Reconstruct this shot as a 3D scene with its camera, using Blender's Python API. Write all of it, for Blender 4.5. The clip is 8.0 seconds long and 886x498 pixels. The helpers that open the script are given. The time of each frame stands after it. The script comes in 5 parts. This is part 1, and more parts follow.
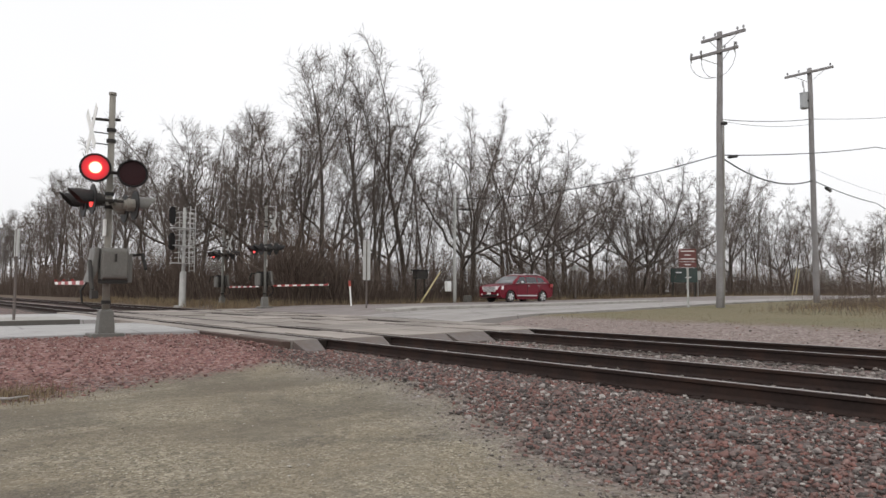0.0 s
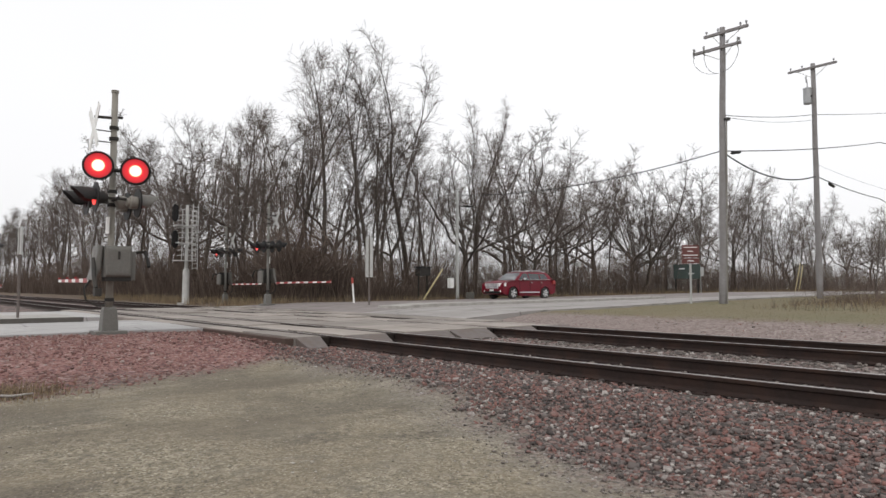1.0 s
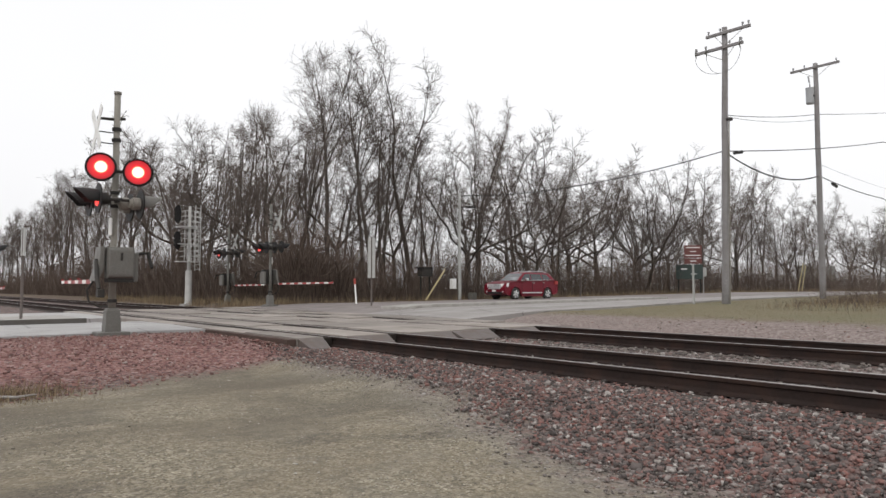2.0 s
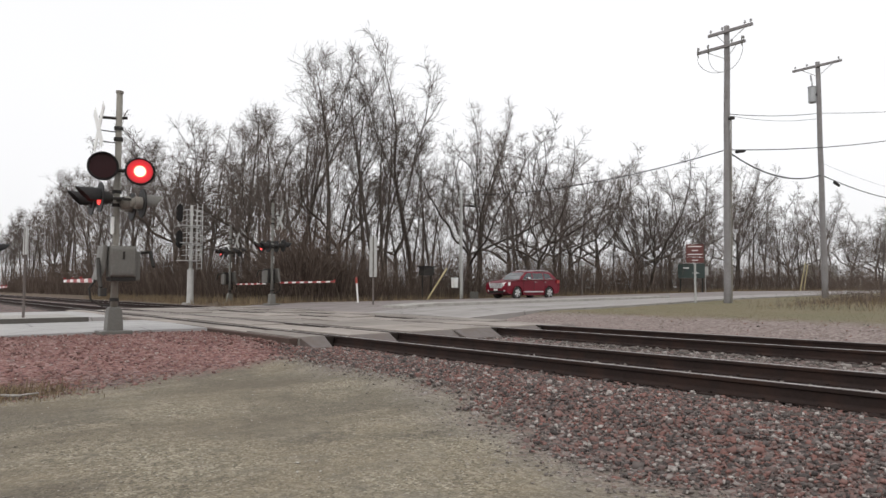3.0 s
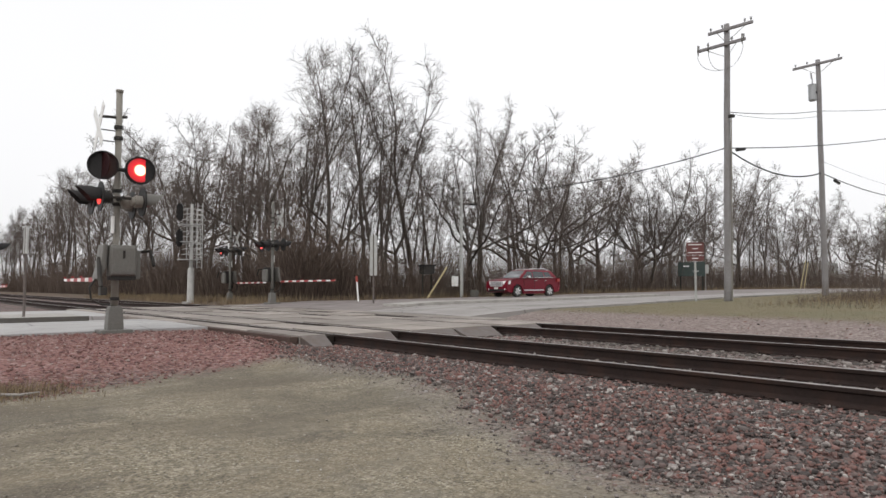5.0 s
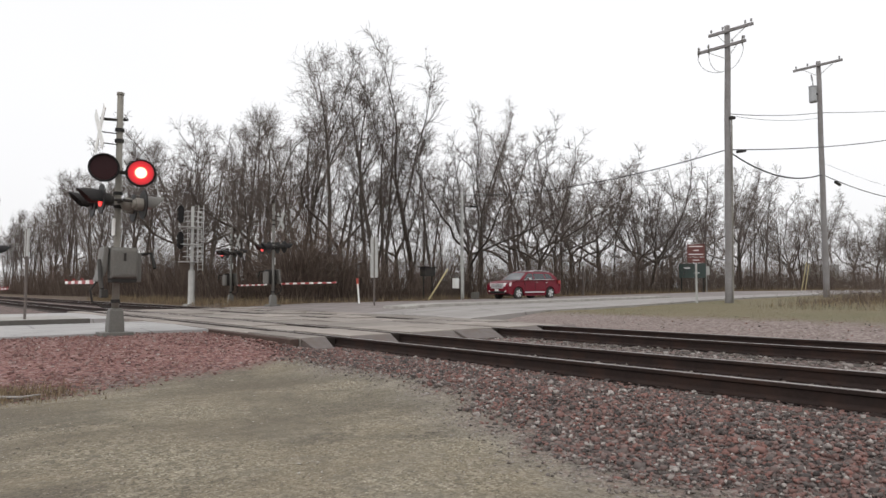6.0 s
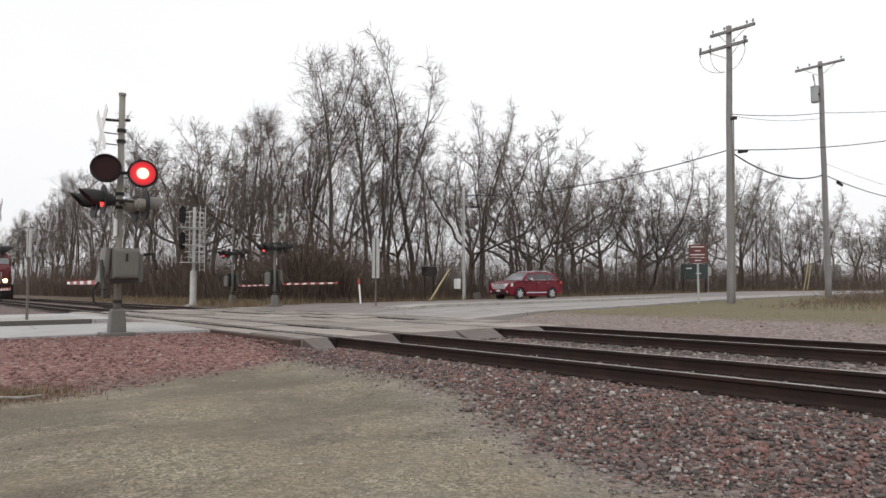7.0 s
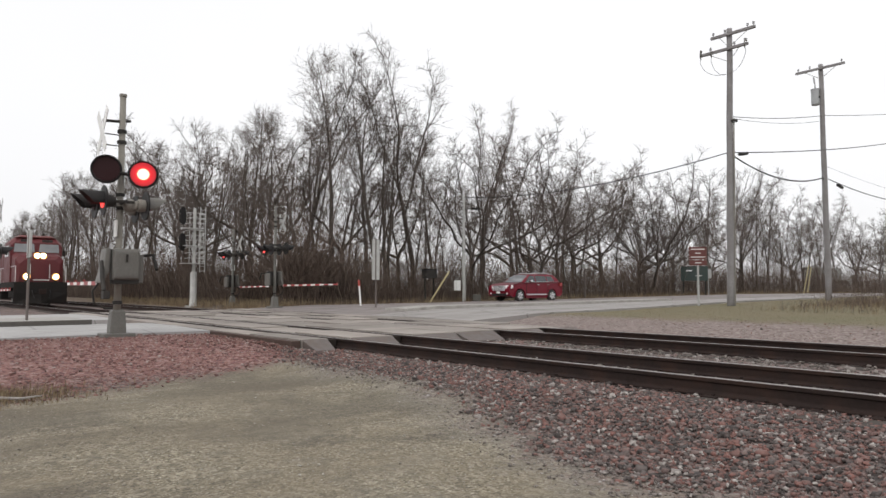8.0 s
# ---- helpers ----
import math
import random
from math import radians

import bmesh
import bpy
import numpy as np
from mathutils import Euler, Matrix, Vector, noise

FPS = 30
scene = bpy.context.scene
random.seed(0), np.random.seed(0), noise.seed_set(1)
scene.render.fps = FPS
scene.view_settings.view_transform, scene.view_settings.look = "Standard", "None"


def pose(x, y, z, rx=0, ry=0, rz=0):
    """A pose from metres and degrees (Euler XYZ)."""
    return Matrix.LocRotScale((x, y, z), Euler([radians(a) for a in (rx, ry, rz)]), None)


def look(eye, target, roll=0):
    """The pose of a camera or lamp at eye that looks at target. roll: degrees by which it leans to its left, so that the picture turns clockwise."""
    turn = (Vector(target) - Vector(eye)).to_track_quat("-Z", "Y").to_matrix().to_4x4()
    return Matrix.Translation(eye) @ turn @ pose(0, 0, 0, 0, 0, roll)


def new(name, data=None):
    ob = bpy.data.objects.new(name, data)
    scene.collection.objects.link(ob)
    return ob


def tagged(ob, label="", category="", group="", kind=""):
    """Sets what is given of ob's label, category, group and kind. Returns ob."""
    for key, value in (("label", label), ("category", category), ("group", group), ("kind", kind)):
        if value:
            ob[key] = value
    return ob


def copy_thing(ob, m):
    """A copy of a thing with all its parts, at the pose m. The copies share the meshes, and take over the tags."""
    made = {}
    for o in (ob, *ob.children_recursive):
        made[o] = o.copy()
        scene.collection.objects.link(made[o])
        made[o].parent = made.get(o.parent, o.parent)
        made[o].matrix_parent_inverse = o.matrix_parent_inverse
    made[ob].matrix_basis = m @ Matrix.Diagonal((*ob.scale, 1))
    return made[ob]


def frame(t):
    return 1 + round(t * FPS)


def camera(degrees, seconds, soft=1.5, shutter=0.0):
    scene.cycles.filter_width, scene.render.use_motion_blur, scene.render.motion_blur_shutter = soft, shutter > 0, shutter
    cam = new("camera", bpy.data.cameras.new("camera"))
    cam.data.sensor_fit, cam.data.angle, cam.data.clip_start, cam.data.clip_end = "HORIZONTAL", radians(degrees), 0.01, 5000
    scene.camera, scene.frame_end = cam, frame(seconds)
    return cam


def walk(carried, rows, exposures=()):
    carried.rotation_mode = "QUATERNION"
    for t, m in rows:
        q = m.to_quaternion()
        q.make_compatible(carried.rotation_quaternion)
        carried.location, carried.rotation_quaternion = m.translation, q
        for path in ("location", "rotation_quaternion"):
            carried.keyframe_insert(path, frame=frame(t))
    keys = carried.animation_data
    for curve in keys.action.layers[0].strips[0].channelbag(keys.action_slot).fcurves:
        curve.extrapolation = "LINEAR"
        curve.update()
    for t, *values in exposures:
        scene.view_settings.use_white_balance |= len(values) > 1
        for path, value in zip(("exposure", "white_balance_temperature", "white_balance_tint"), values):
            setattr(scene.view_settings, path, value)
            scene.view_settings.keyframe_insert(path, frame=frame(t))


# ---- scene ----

# The camera stands beside a level crossing, 0.9 m above the rails, and only sways.
cam = camera(66.3, 8.0, soft=1.5)
EYE = (0.0, 0.0, 0.905)
walk(cam, [(t, pose(*EYE, rx, ry, rz)) for t, rx, ry, rz in (
    (0, 93.601, -0.168, -0.594),
    (0.5, 93.415, -0.097, -0.499),
    (1, 93.333, -0.030, -0.371),
    (1.5, 93.398, 0.030, -0.268),
    (3, 93.300, 0.034, -0.037),
    (3.5, 93.205, 0.021, -0.007),
    (4, 93.095, 0.217, -0.013),
    (4.5, 93.114, 0.120, -0.027),
    (6, 93.351, 0.181, 0.052),
    (6.5, 93.394, 0.230, 0.097),
    (7, 93.388, 0.189, 0.182),
    (7.5, 93.390, -0.002, 0.155),
    (8, 93.532, 0.041, 0.187),
)])

# ---- world and light: a bright overcast day ----
world = bpy.data.worlds.new("overcast")
scene.world = world
world.use_nodes = True
wn = world.node_tree
wn.nodes.clear()
sky = wn.nodes.new("ShaderNodeTexSky")
sky.sky_type, sky.sun_disc = "NISHITA", False
sky.sun_elevation, sky.sun_rotation = radians(38), radians(200)
sky.air_density, sky.dust_density, sky.ozone_density = 1.0, 6.0, 1.0
grey = wn.nodes.new("ShaderNodeHueSaturation")
grey.inputs["Saturation"].default_value = 0.10
grey.inputs["Value"].default_value = 0.10
veil = wn.nodes.new("ShaderNodeMix")
veil.data_type = "RGBA"
veil.inputs["Factor"].default_value = 0.72
veil.inputs["B"].default_value = (0.985, 0.985, 1.0, 1)
cloud = wn.nodes.new("ShaderNodeTexNoise")
cloud.inputs["Scale"].default_value, cloud.inputs["Detail"].default_value = 1.6, 3
cramp = wn.nodes.new("ShaderNodeMapRange")
cramp.inputs["To Min"].default_value, cramp.inputs["To Max"].default_value = 1.16, 1.34
wback, wout = wn.nodes.new("ShaderNodeBackground"), wn.nodes.new("ShaderNodeOutputWorld")
wn.links.new(sky.outputs[0], grey.inputs["Color"])
wn.links.new(grey.outputs[0], veil.inputs["A"])
wn.links.new(cloud.outputs[0], cramp.inputs["Value"])
wn.links.new(veil.outputs["Result"], wback.inputs["Color"])
wn.links.new(cramp.outputs[0], wback.inputs["Strength"])
wn.links.new(wback.outputs[0], wout.inputs["Surface"])
sun = new("sun", bpy.data.lights.new("sun", "SUN"))
sun.data.energy, sun.data.angle, sun.data.color = 0.6, radians(40), (1.0, 0.97, 0.93)
sun.matrix_world = look((0, 0, 60), (10, 34, 0))
scene.view_settings.exposure = 0.0

# ---- the plan: d runs across the tracks, s along them, from the camera's foot ----
TR = pose(0, 0, 0, 0, 0, 39.2)
RAILS = (6.67, 8.175, 10.98, 12.485)
PANEL_START, PANEL_END = 11.4, 32.6
ROAD_A, ROAD_B = 15.5, 30.2


def place(d, s, z=0.0, rz=0.0):
    return TR @ pose(d, s, z, 0, 0, rz)


def smooth(a, b, v):
    k = min(1.0, max(0.0, (v - a) / (b - a)))
    return k * k * (3 - 2 * k)


def road_height(d, s=18.0):
    """The road climbs away from the tracks and falls a little to its far side."""
    fall = 0.005 * smooth(14, 22, d) * min(15.0, max(0.0, s - 18))
    return 0.19 * smooth(13.4, 17.5, d) + 0.0105 * min(45.0, max(0.0, d - 17)) - fall


def near_edge(d):
    """Where the road's near edge runs: it draws in beyond the crossing."""
    return ROAD_A + 2.3 * smooth(18, 36, d)


def ground_height(d, s):
    """Natural ground, with the ballast shoulders and the road's low bank."""
    far = road_height(d, s) - 0.04 - 0.16 * (1 - smooth(13.4, 16.5, d))
    lot = -0.31
    near = lot + 0.11 * smooth(4.0, 5.4, d) 
    if d < 13:
        near += (0.275 - 0.125 * smooth(4.0, 5.4, d)) * smooth(8.8, 15.0 - 2.4 * smooth(3.6, 5.0, d), s) * (1 - smooth(15, 34, s) * 0.4) * (1 - smooth(5.4, 6.2, d))
    k = smooth(12.5, 14.0, d)
    h = near * (1 - k) + far * k
    if s > 33 and d < 14:
        h = min(h, -0.2)
    return h + 0.018 * noise.noise((d * 0.6, s * 0.6, 0)) + 0.006 * noise.noise((d * 3, s * 3, 4))


# ---- node helpers and materials ----
class Nodes:
    def __init__(self, name):
        self.m = bpy.data.materials.new(name)
        self.m.use_nodes = True
        self.t = self.m.node_tree
        self.b = self.t.nodes["Principled BSDF"]

    def n(self, kind, ins=(), feature="", blend="", operation=""):
        q = self.t.nodes.new("ShaderNode" + kind)
        if feature:
            q.feature = feature
        if blend:
            q.data_type, q.blend_type = "RGBA", blend
        if operation:
            q.operation = operation
        for k, v in dict(ins).items():
            self.put(q.inputs[k], v)
        return q

    def put(self, socket, v):
        if isinstance(v, bpy.types.NodeSocket):
            self.t.links.new(v, socket)
        elif isinstance(v, tuple) and len(v) == 3 and socket.type == "RGBA":
            socket.default_value = (*v, 1)
        else:
            socket.default_value = v

    def coords(self):
        return self.n("TexCoord").outputs["Object"]

    def noise(self, scale, detail=3, rough=0.55, vec=None):
        return self.n("TexNoise", {"Vector": vec or self.coords(), "Scale": scale, "Detail": detail, "Roughness": rough}).outputs["Fac"]

    def voronoi(self, scale, vec=None, out="Distance", feature="F1"):
        return self.n("TexVoronoi", {"Vector": vec or self.coords(), "Scale": scale}, feature=feature).outputs[out]

    def span(self, v, a, b, lo=0.0, hi=1.0):
        return self.n("MapRange", {"Value": v, "From Min": a, "From Max": b, "To Min": lo, "To Max": hi}).outputs[0]

    def mix(self, f, a, b, blend="MIX"):
        q = self.n("Mix", blend=blend)
        for k, v in (("Factor", f), ("A", a), ("B", b)):
            sock = [i for i in q.inputs if i.name == k and i.type in (("VALUE",) if k == "Factor" else ("RGBA",))][0]
            self.put(sock, v)
        return [o for o in q.outputs if o.type == "RGBA"][0]

    def math(self, op, a, b=0.0):
        q = self.n("Math", operation=op)
        self.put(q.inputs[0], a), self.put(q.inputs[1], b)
        return q.outputs[0]

    def ramp(self, v, stops):
        q = self.n("ValToRGB", {"Fac": v})
        e = q.color_ramp.elements
        while len(e) < len(stops):
            e.new(0.5)
        for i, (p, c) in enumerate(stops):
            e[i].position, e[i].color = p, (*c, 1)
        return q.outputs[0]

    def bump(self, h, strength=0.4, dist=0.01):
        self.put(self.b.inputs["Normal"], self.n("Bump", {"Height": h, "Strength": strength, "Distance": dist}).outputs[0])

    def done(self, color, rough=0.7, metal=0.0):
        self.put(self.b.inputs["Base Color"], color)
        self.put(self.b.inputs["Roughness"], rough)
        self.put(self.b.inputs["Metallic"], metal)
        return self.m


def tint(c, k):
    return tuple(min(1.0, v * k) for v in c)


def worn(name, c, rough=0.6, metal=0.0, fine=30.0, broad=2.5, spread=0.3, dirt=(0.10, 0.085, 0.07), dirty=0.25, relief=0.25, vary=0.0, depth=0.004):
    """Paint, metal, concrete or wood with grain and larger stains."""
    q = Nodes(name)
    g = q.mix(q.noise(fine, 4), tint(c, 1 - spread), tint(c, 1 + spread))
    g = q.mix(q.span(q.noise(broad, 4), 0.45, 0.8, 0, dirty), g, dirt)
    if vary:
        k = q.span(q.n("ObjectInfo").outputs["Random"], 0, 1, 1 - vary, 1 + vary)
        g = q.mix(1.0, g, q.n("CombineColor", {"Red": k, "Green": k, "Blue": k}).outputs[0], "MULTIPLY")
    q.bump(q.noise(fine * 1.7, 3), relief, depth)
    return q.done(g, q.span(q.noise(broad * 2), 0.2, 0.8, rough - 0.1, min(1, rough + 0.12)), metal)


def glow(name, c, strength):
    q = Nodes(name)
    q.put(q.b.inputs["Emission Color"], c)
    q.b.inputs["Emission Strength"].default_value = strength
    return q.done(tint(c, 0.5), 0.3)


def ground_material():
    q = Nodes("ground_soil")
    co = q.coords()
    xyz = q.n("SeparateXYZ", {"Vector": co})
    d, s = xyz.outputs[0], xyz.outputs[1]
    wob = q.math("MULTIPLY", q.math("SUBTRACT", q.noise(0.9, 5, 0.6), 0.5), 1.6)
    fray = q.math("MULTIPLY", q.math("SUBTRACT", q.noise(14, 3, 0.6), 0.5), 0.9)
    wobble = q.math("ADD", wob, fray)
    dw, sw = q.math("ADD", d, wobble), q.math("ADD", s, wobble)
    # compacted lot
    speck = q.voronoi(70, out="Color")
    sp = q.n("SeparateColor", {"Color": speck}).outputs[0]
    lot = q.ramp(sp, [(0.0, (0.05, 0.04, 0.027)), (0.25, (0.155, 0.13, 0.087)), (0.7, (0.25, 0.215, 0.15)), (0.92, (0.31, 0.275, 0.205)), (1.0, (0.46, 0.42, 0.34))])
    fleck = q.n("SeparateColor", {"Color": q.voronoi(26, out="Color")}).outputs[1]
    lot = q.mix(q.span(fleck, 0.8, 0.95, 0, 0.55), lot, (0.075, 0.06, 0.042))
    lot = q.mix(q.span(fleck, 0.16, 0.05, 0, 0.5), lot, (0.36, 0.32, 0.25))
    lot = q.mix(q.span(q.noise(0.55, 4), 0.44, 0.62, 0, 0.5), lot, (0.19, 0.155, 0.105))
    lot = q.mix(q.span(q.noise(4.5, 4, 0.7), 0.45, 0.7, 0, 0.45), lot, (0.12, 0.10, 0.072))
    lot = q.mix(q.span(q.noise(1.4, 4, 0.6), 0.5, 0.68, 0, 0.4), lot, (0.25, 0.225, 0.175))
    lot = q.mix(q.span(q.noise(0.37, 5, 0.68), 0.47, 0.58, 0, 0.6), lot, (0.085, 0.070, 0.05))
    lot = q.mix(q.span(q.noise(2.8, 4, 0.7), 0.56, 0.72, 0, 0.55), lot, (0.075, 0.062, 0.047))
    track = q.n("Mapping", {"Vector": co, "Rotation": (0, 0, 0.5), "Scale": (0.28, 1.5, 1)}).outputs[0]
    lot = q.mix(q.span(q.noise(1.0, 4, 0.6, track), 0.5, 0.66, 0, 0.55), lot, (0.105, 0.083, 0.056))
    # ballast beds
    cell = q.n("SeparateColor", {"Color": q.voronoi(21, out="Color")}).outputs[0]
    # Grey bed is darkened to imitate shaded gaps between the loose stones.
    grey_b = q.ramp(cell, [(0.0, (0.035, 0.028, 0.026)), (0.4, (0.095, 0.073, 0.067)), (0.65, (0.15, 0.08, 0.068)), (1.0, (0.22, 0.185, 0.17))])
    red_b = q.ramp(cell, [(0.0, (0.07, 0.03, 0.028)), (0.4, (0.17, 0.075, 0.066)), (0.75, (0.23, 0.115, 0.10)), (1.0, (0.30, 0.21, 0.19))])
    bed = q.mix(q.span(sw, 9.2, 10.6), grey_b, red_b)
    bed = q.mix(q.span(sw, 26, 30), bed, grey_b)
    foot_d = q.math("SUBTRACT", dw, q.span(s, 2.9, 6.5, 0.0, 1.3))
    bank_s = q.math("SUBTRACT", sw, q.math("MULTIPLY", q.math("SUBTRACT", d, 1.8), 0.36))
    # oily dark smudges left by parked cars
    for cd, cs, rd, rs in ((2.9, 5.05, 0.3, 0.16), (0.6, 4.65, 0.5, 0.2), (3.55, 4.65, 0.4, 0.22)):
        e = q.math("ADD", q.math("POWER", q.math("DIVIDE", q.math("SUBTRACT", dw, cd), rd), 2.0), q.math("POWER", q.math("DIVIDE", q.math("SUBTRACT", sw, cs), rs), 2.0))
        lot = q.mix(q.span(e, 0.2, 2.4, 0.45, 0.0), lot, (0.06, 0.048, 0.036))
    fines = q.ramp(q.n("SeparateColor", {"Color": q.voronoi(48, out="Color")}).outputs[0], [(0.0, (0.07, 0.06, 0.052)), (0.5, (0.20, 0.178, 0.15)), (1.0, (0.36, 0.33, 0.29))])
    lot = q.mix(q.span(foot_d, 3.1, 3.75, 0.0, 0.6), lot, fines)
    near = q.mix(q.math("MAXIMUM", q.span(foot_d, 3.5, 4.1), q.span(bank_s, 8.6, 9.3)), lot, bed)
    # shoulder beyond the tracks, then turf
    shoulder = q.ramp(cell, [(0.0, (0.11, 0.08, 0.07)), (0.5, (0.20, 0.152, 0.138)), (1.0, (0.27, 0.23, 0.21))])
    turf = q.mix(q.noise(2.2, 5, 0.7), (0.075, 0.064, 0.026), (0.18, 0.145, 0.075))
    turf = q.mix(q.span(q.noise(0.35, 3), 0.45, 0.62, 0, 0.8), turf, (0.088, 0.092, 0.034))
    turf = q.mix(q.noise(40, 2), turf, tint((0.2, 0.165, 0.1), 0.8))
    far = q.mix(q.span(dw, 16.0, 17.2), shoulder, turf)
    forest = q.mix(q.noise(5, 4), (0.05, 0.036, 0.025), (0.15, 0.105, 0.07))
    far = q.mix(q.span(sw, 33.5, 36), far, forest)
    col = q.mix(q.span(dw, 13.3, 13.9), near, far)
    h = q.math("ADD", q.voronoi(45), q.math("MULTIPLY", q.noise(8, 5), 0.8))
    q.bump(h, 0.55, 0.02)
    return q.done(col, 0.9)


def stone_material(name, stops):
    q = Nodes(name)
    r = q.n("NewGeometry").outputs["Random Per Island"]
    c = q.ramp(r, stops)
    c = q.mix(q.span(q.noise(60, 3), 0.35, 0.7, 0, 0.5), c, (0.12, 0.10, 0.09))
    q.bump(q.noise(90, 2), 0.3, 0.004)
    return q.done(c, 0.85)


def road_material(name, a, b, crack=0.5):
    q = Nodes(name)
    g = q.mix(q.noise(55, 3, 0.7), a, b)
    co = q.coords()
    long = q.n("Mapping", {"Vector": co, "Scale": (0.07, 1.1, 1)}).outputs[0]
    g = q.mix(q.span(q.noise(1.0, 4, 0.6, long), 0.42, 0.7, 0, 0.5), g, tint(a, 0.62))
    g = q.mix(q.span(q.noise(0.7, 5), 0.55, 0.75, 0, 0.4), g, tint(b, 1.2))
    line = q.voronoi(0.45, q.n("Mapping", {"Vector": co, "Scale": (0.8, 1.3, 1)}).outputs[0], feature="DISTANCE_TO_EDGE")
    g = q.mix(q.span(line, 0.0, 0.012, crack, 0), g, (0.06, 0.055, 0.05))
    q.bump(q.noise(80, 2), 0.3, 0.004)
    return q.done(g, q.span(q.noise(0.8), 0.3, 0.7, 0.5, 0.85))


def bark_material(name, a, b):
    q = Nodes(name)
    co = q.n("Mapping", {"Vector": q.coords(), "Scale": (9, 9, 1.6)}).outputs[0]
    g = q.mix(q.noise(1.6, 5, 0.7, co), a, b)
    k = q.span(q.n("ObjectInfo").outputs["Random"], 0, 1, 0.75, 1.25)
    g = q.mix(1.0, g, q.n("CombineColor", {"Red": k, "Green": k, "Blue": k}).outputs[0], "MULTIPLY")
    q.bump(q.noise(2.5, 4, 0.6, co), 0.6, 0.02)
    return q.done(g, 0.9)


def blade_material(name, stops):
    q = Nodes(name)
    return q.done(q.ramp(q.n("NewGeometry").outputs["Random Per Island"], stops), 0.85)


def glass_material(name, c, rough=0.05):
    q = Nodes(name)
    q.b.inputs["Coat Weight"].default_value = 0.5
    return q.done(q.mix(q.noise(1.5), c, tint(c, 1.6)), rough)


M_GROUND = ground_material()
M_STONE = stone_material("ballast_stone", [(0.0, (0.026, 0.021, 0.02)), (0.3, (0.12, 0.10, 0.094)), (0.45, (0.15, 0.085, 0.075)), (0.7, (0.24, 0.105, 0.086)), (0.86, (0.19, 0.155, 0.145)), (1.0, (0.44, 0.41, 0.38))])
M_RED_STONE = stone_material("red_ballast_stone", [(0.0, (0.09, 0.04, 0.036)), (0.4, (0.19, 0.083, 0.071)), (0.75, (0.26, 0.128, 0.108)), (0.93, (0.30, 0.21, 0.19)), (1.0, (0.42, 0.36, 0.33))])
M_GREY_STONE = stone_material("grey_ballast_stone", [(0.0, (0.08, 0.066, 0.06)), (0.5, (0.215, 0.185, 0.165)), (0.85, (0.29, 0.26, 0.24)), (1.0, (0.42, 0.39, 0.37))])
M_PEBBLE = stone_material("lot_pebble", [(0.0, (0.17, 0.15, 0.12)), (0.5, (0.25, 0.225, 0.18)), (0.9, (0.34, 0.31, 0.26)), (1.0, (0.52, 0.49, 0.44))])
M_ROAD = road_material("worn_concrete_road", (0.31, 0.30, 0.295), (0.40, 0.39, 0.38))
M_ROAD_FAR = road_material("brownish_worn_concrete", (0.24, 0.222, 0.21), (0.32, 0.30, 0.285), 0.7)
M_ASPHALT = road_material("old_asphalt", (0.175, 0.15, 0.143), (0.24, 0.21, 0.20))
M_PANEL = worn("concrete_panel", (0.262, 0.232, 0.207), 0.85, fine=24, broad=1.1, spread=0.25, dirt=(0.10, 0.08, 0.066), dirty=0.6, vary=0.2)
# Darker concrete paints in the shade on the kerb's upright face.
M_KERB_DARK = worn("shaded_kerb_face", (0.085, 0.078, 0.07), 0.9, fine=30, dirty=0.4)
M_KERB = worn("kerb_concrete", (0.34, 0.325, 0.30), 0.85, fine=30, dirty=0.5)
M_RAIL = worn("rusty_rail_steel", (0.026, 0.018, 0.016), 0.85, 0.0, fine=25, broad=3, spread=0.35, dirt=(0.075, 0.04, 0.028), dirty=0.4)
M_RAIL.node_tree.nodes["Principled BSDF"].inputs["Specular IOR Level"].default_value = 0.15
M_RAIL_TOP = worn("polished_rail_head", (0.34, 0.31, 0.30), 0.42, 0.75, fine=18, dirty=0.35, relief=0.08)
M_TIE = worn("creosoted_timber", (0.05, 0.04, 0.034), 0.9, fine=20, dirty=0.4, vary=0.25, relief=0.6)
M_EDGE = worn("rust_stained_timber", (0.06, 0.034, 0.026), 0.9, fine=20, dirty=0.4, relief=0.5)
M_RAMP = worn("steel_ramp", (0.125, 0.105, 0.097), 0.6, 0.25, fine=16, broad=4, dirt=(0.12, 0.075, 0.05), dirty=0.5)
M_RUBBER = worn("flangeway_rubber", (0.030, 0.025, 0.022), 0.95, dirty=0.3, dirt=(0.06, 0.045, 0.038))
M_RUBBER.node_tree.nodes["Principled BSDF"].inputs["Specular IOR Level"].default_value = 0.05
M_BARK = bark_material("grey_bark", (0.035, 0.028, 0.023), (0.105, 0.087, 0.075))
M_TWIG = bark_material("twig_bark", (0.07, 0.055, 0.047), (0.16, 0.13, 0.113))
M_PALE = bark_material("pale_bark", (0.16, 0.145, 0.13), (0.34, 0.32, 0.30))
M_BRUSH = blade_material("brush_stems", [(0.0, (0.045, 0.031, 0.024)), (0.5, (0.105, 0.073, 0.058)), (0.85, (0.16, 0.118, 0.095)), (1.0, (0.24, 0.19, 0.145))])
M_STRAW = blade_material("dry_grass", [(0.0, (0.085, 0.058, 0.034)), (0.5, (0.165, 0.118, 0.07)), (0.85, (0.25, 0.19, 0.11)), (1.0, (0.33, 0.26, 0.16))])
M_TURF = blade_material("short_turf", [(0.0, (0.075, 0.062, 0.026)), (0.5, (0.135, 0.108, 0.05)), (1.0, (0.22, 0.17, 0.09))])
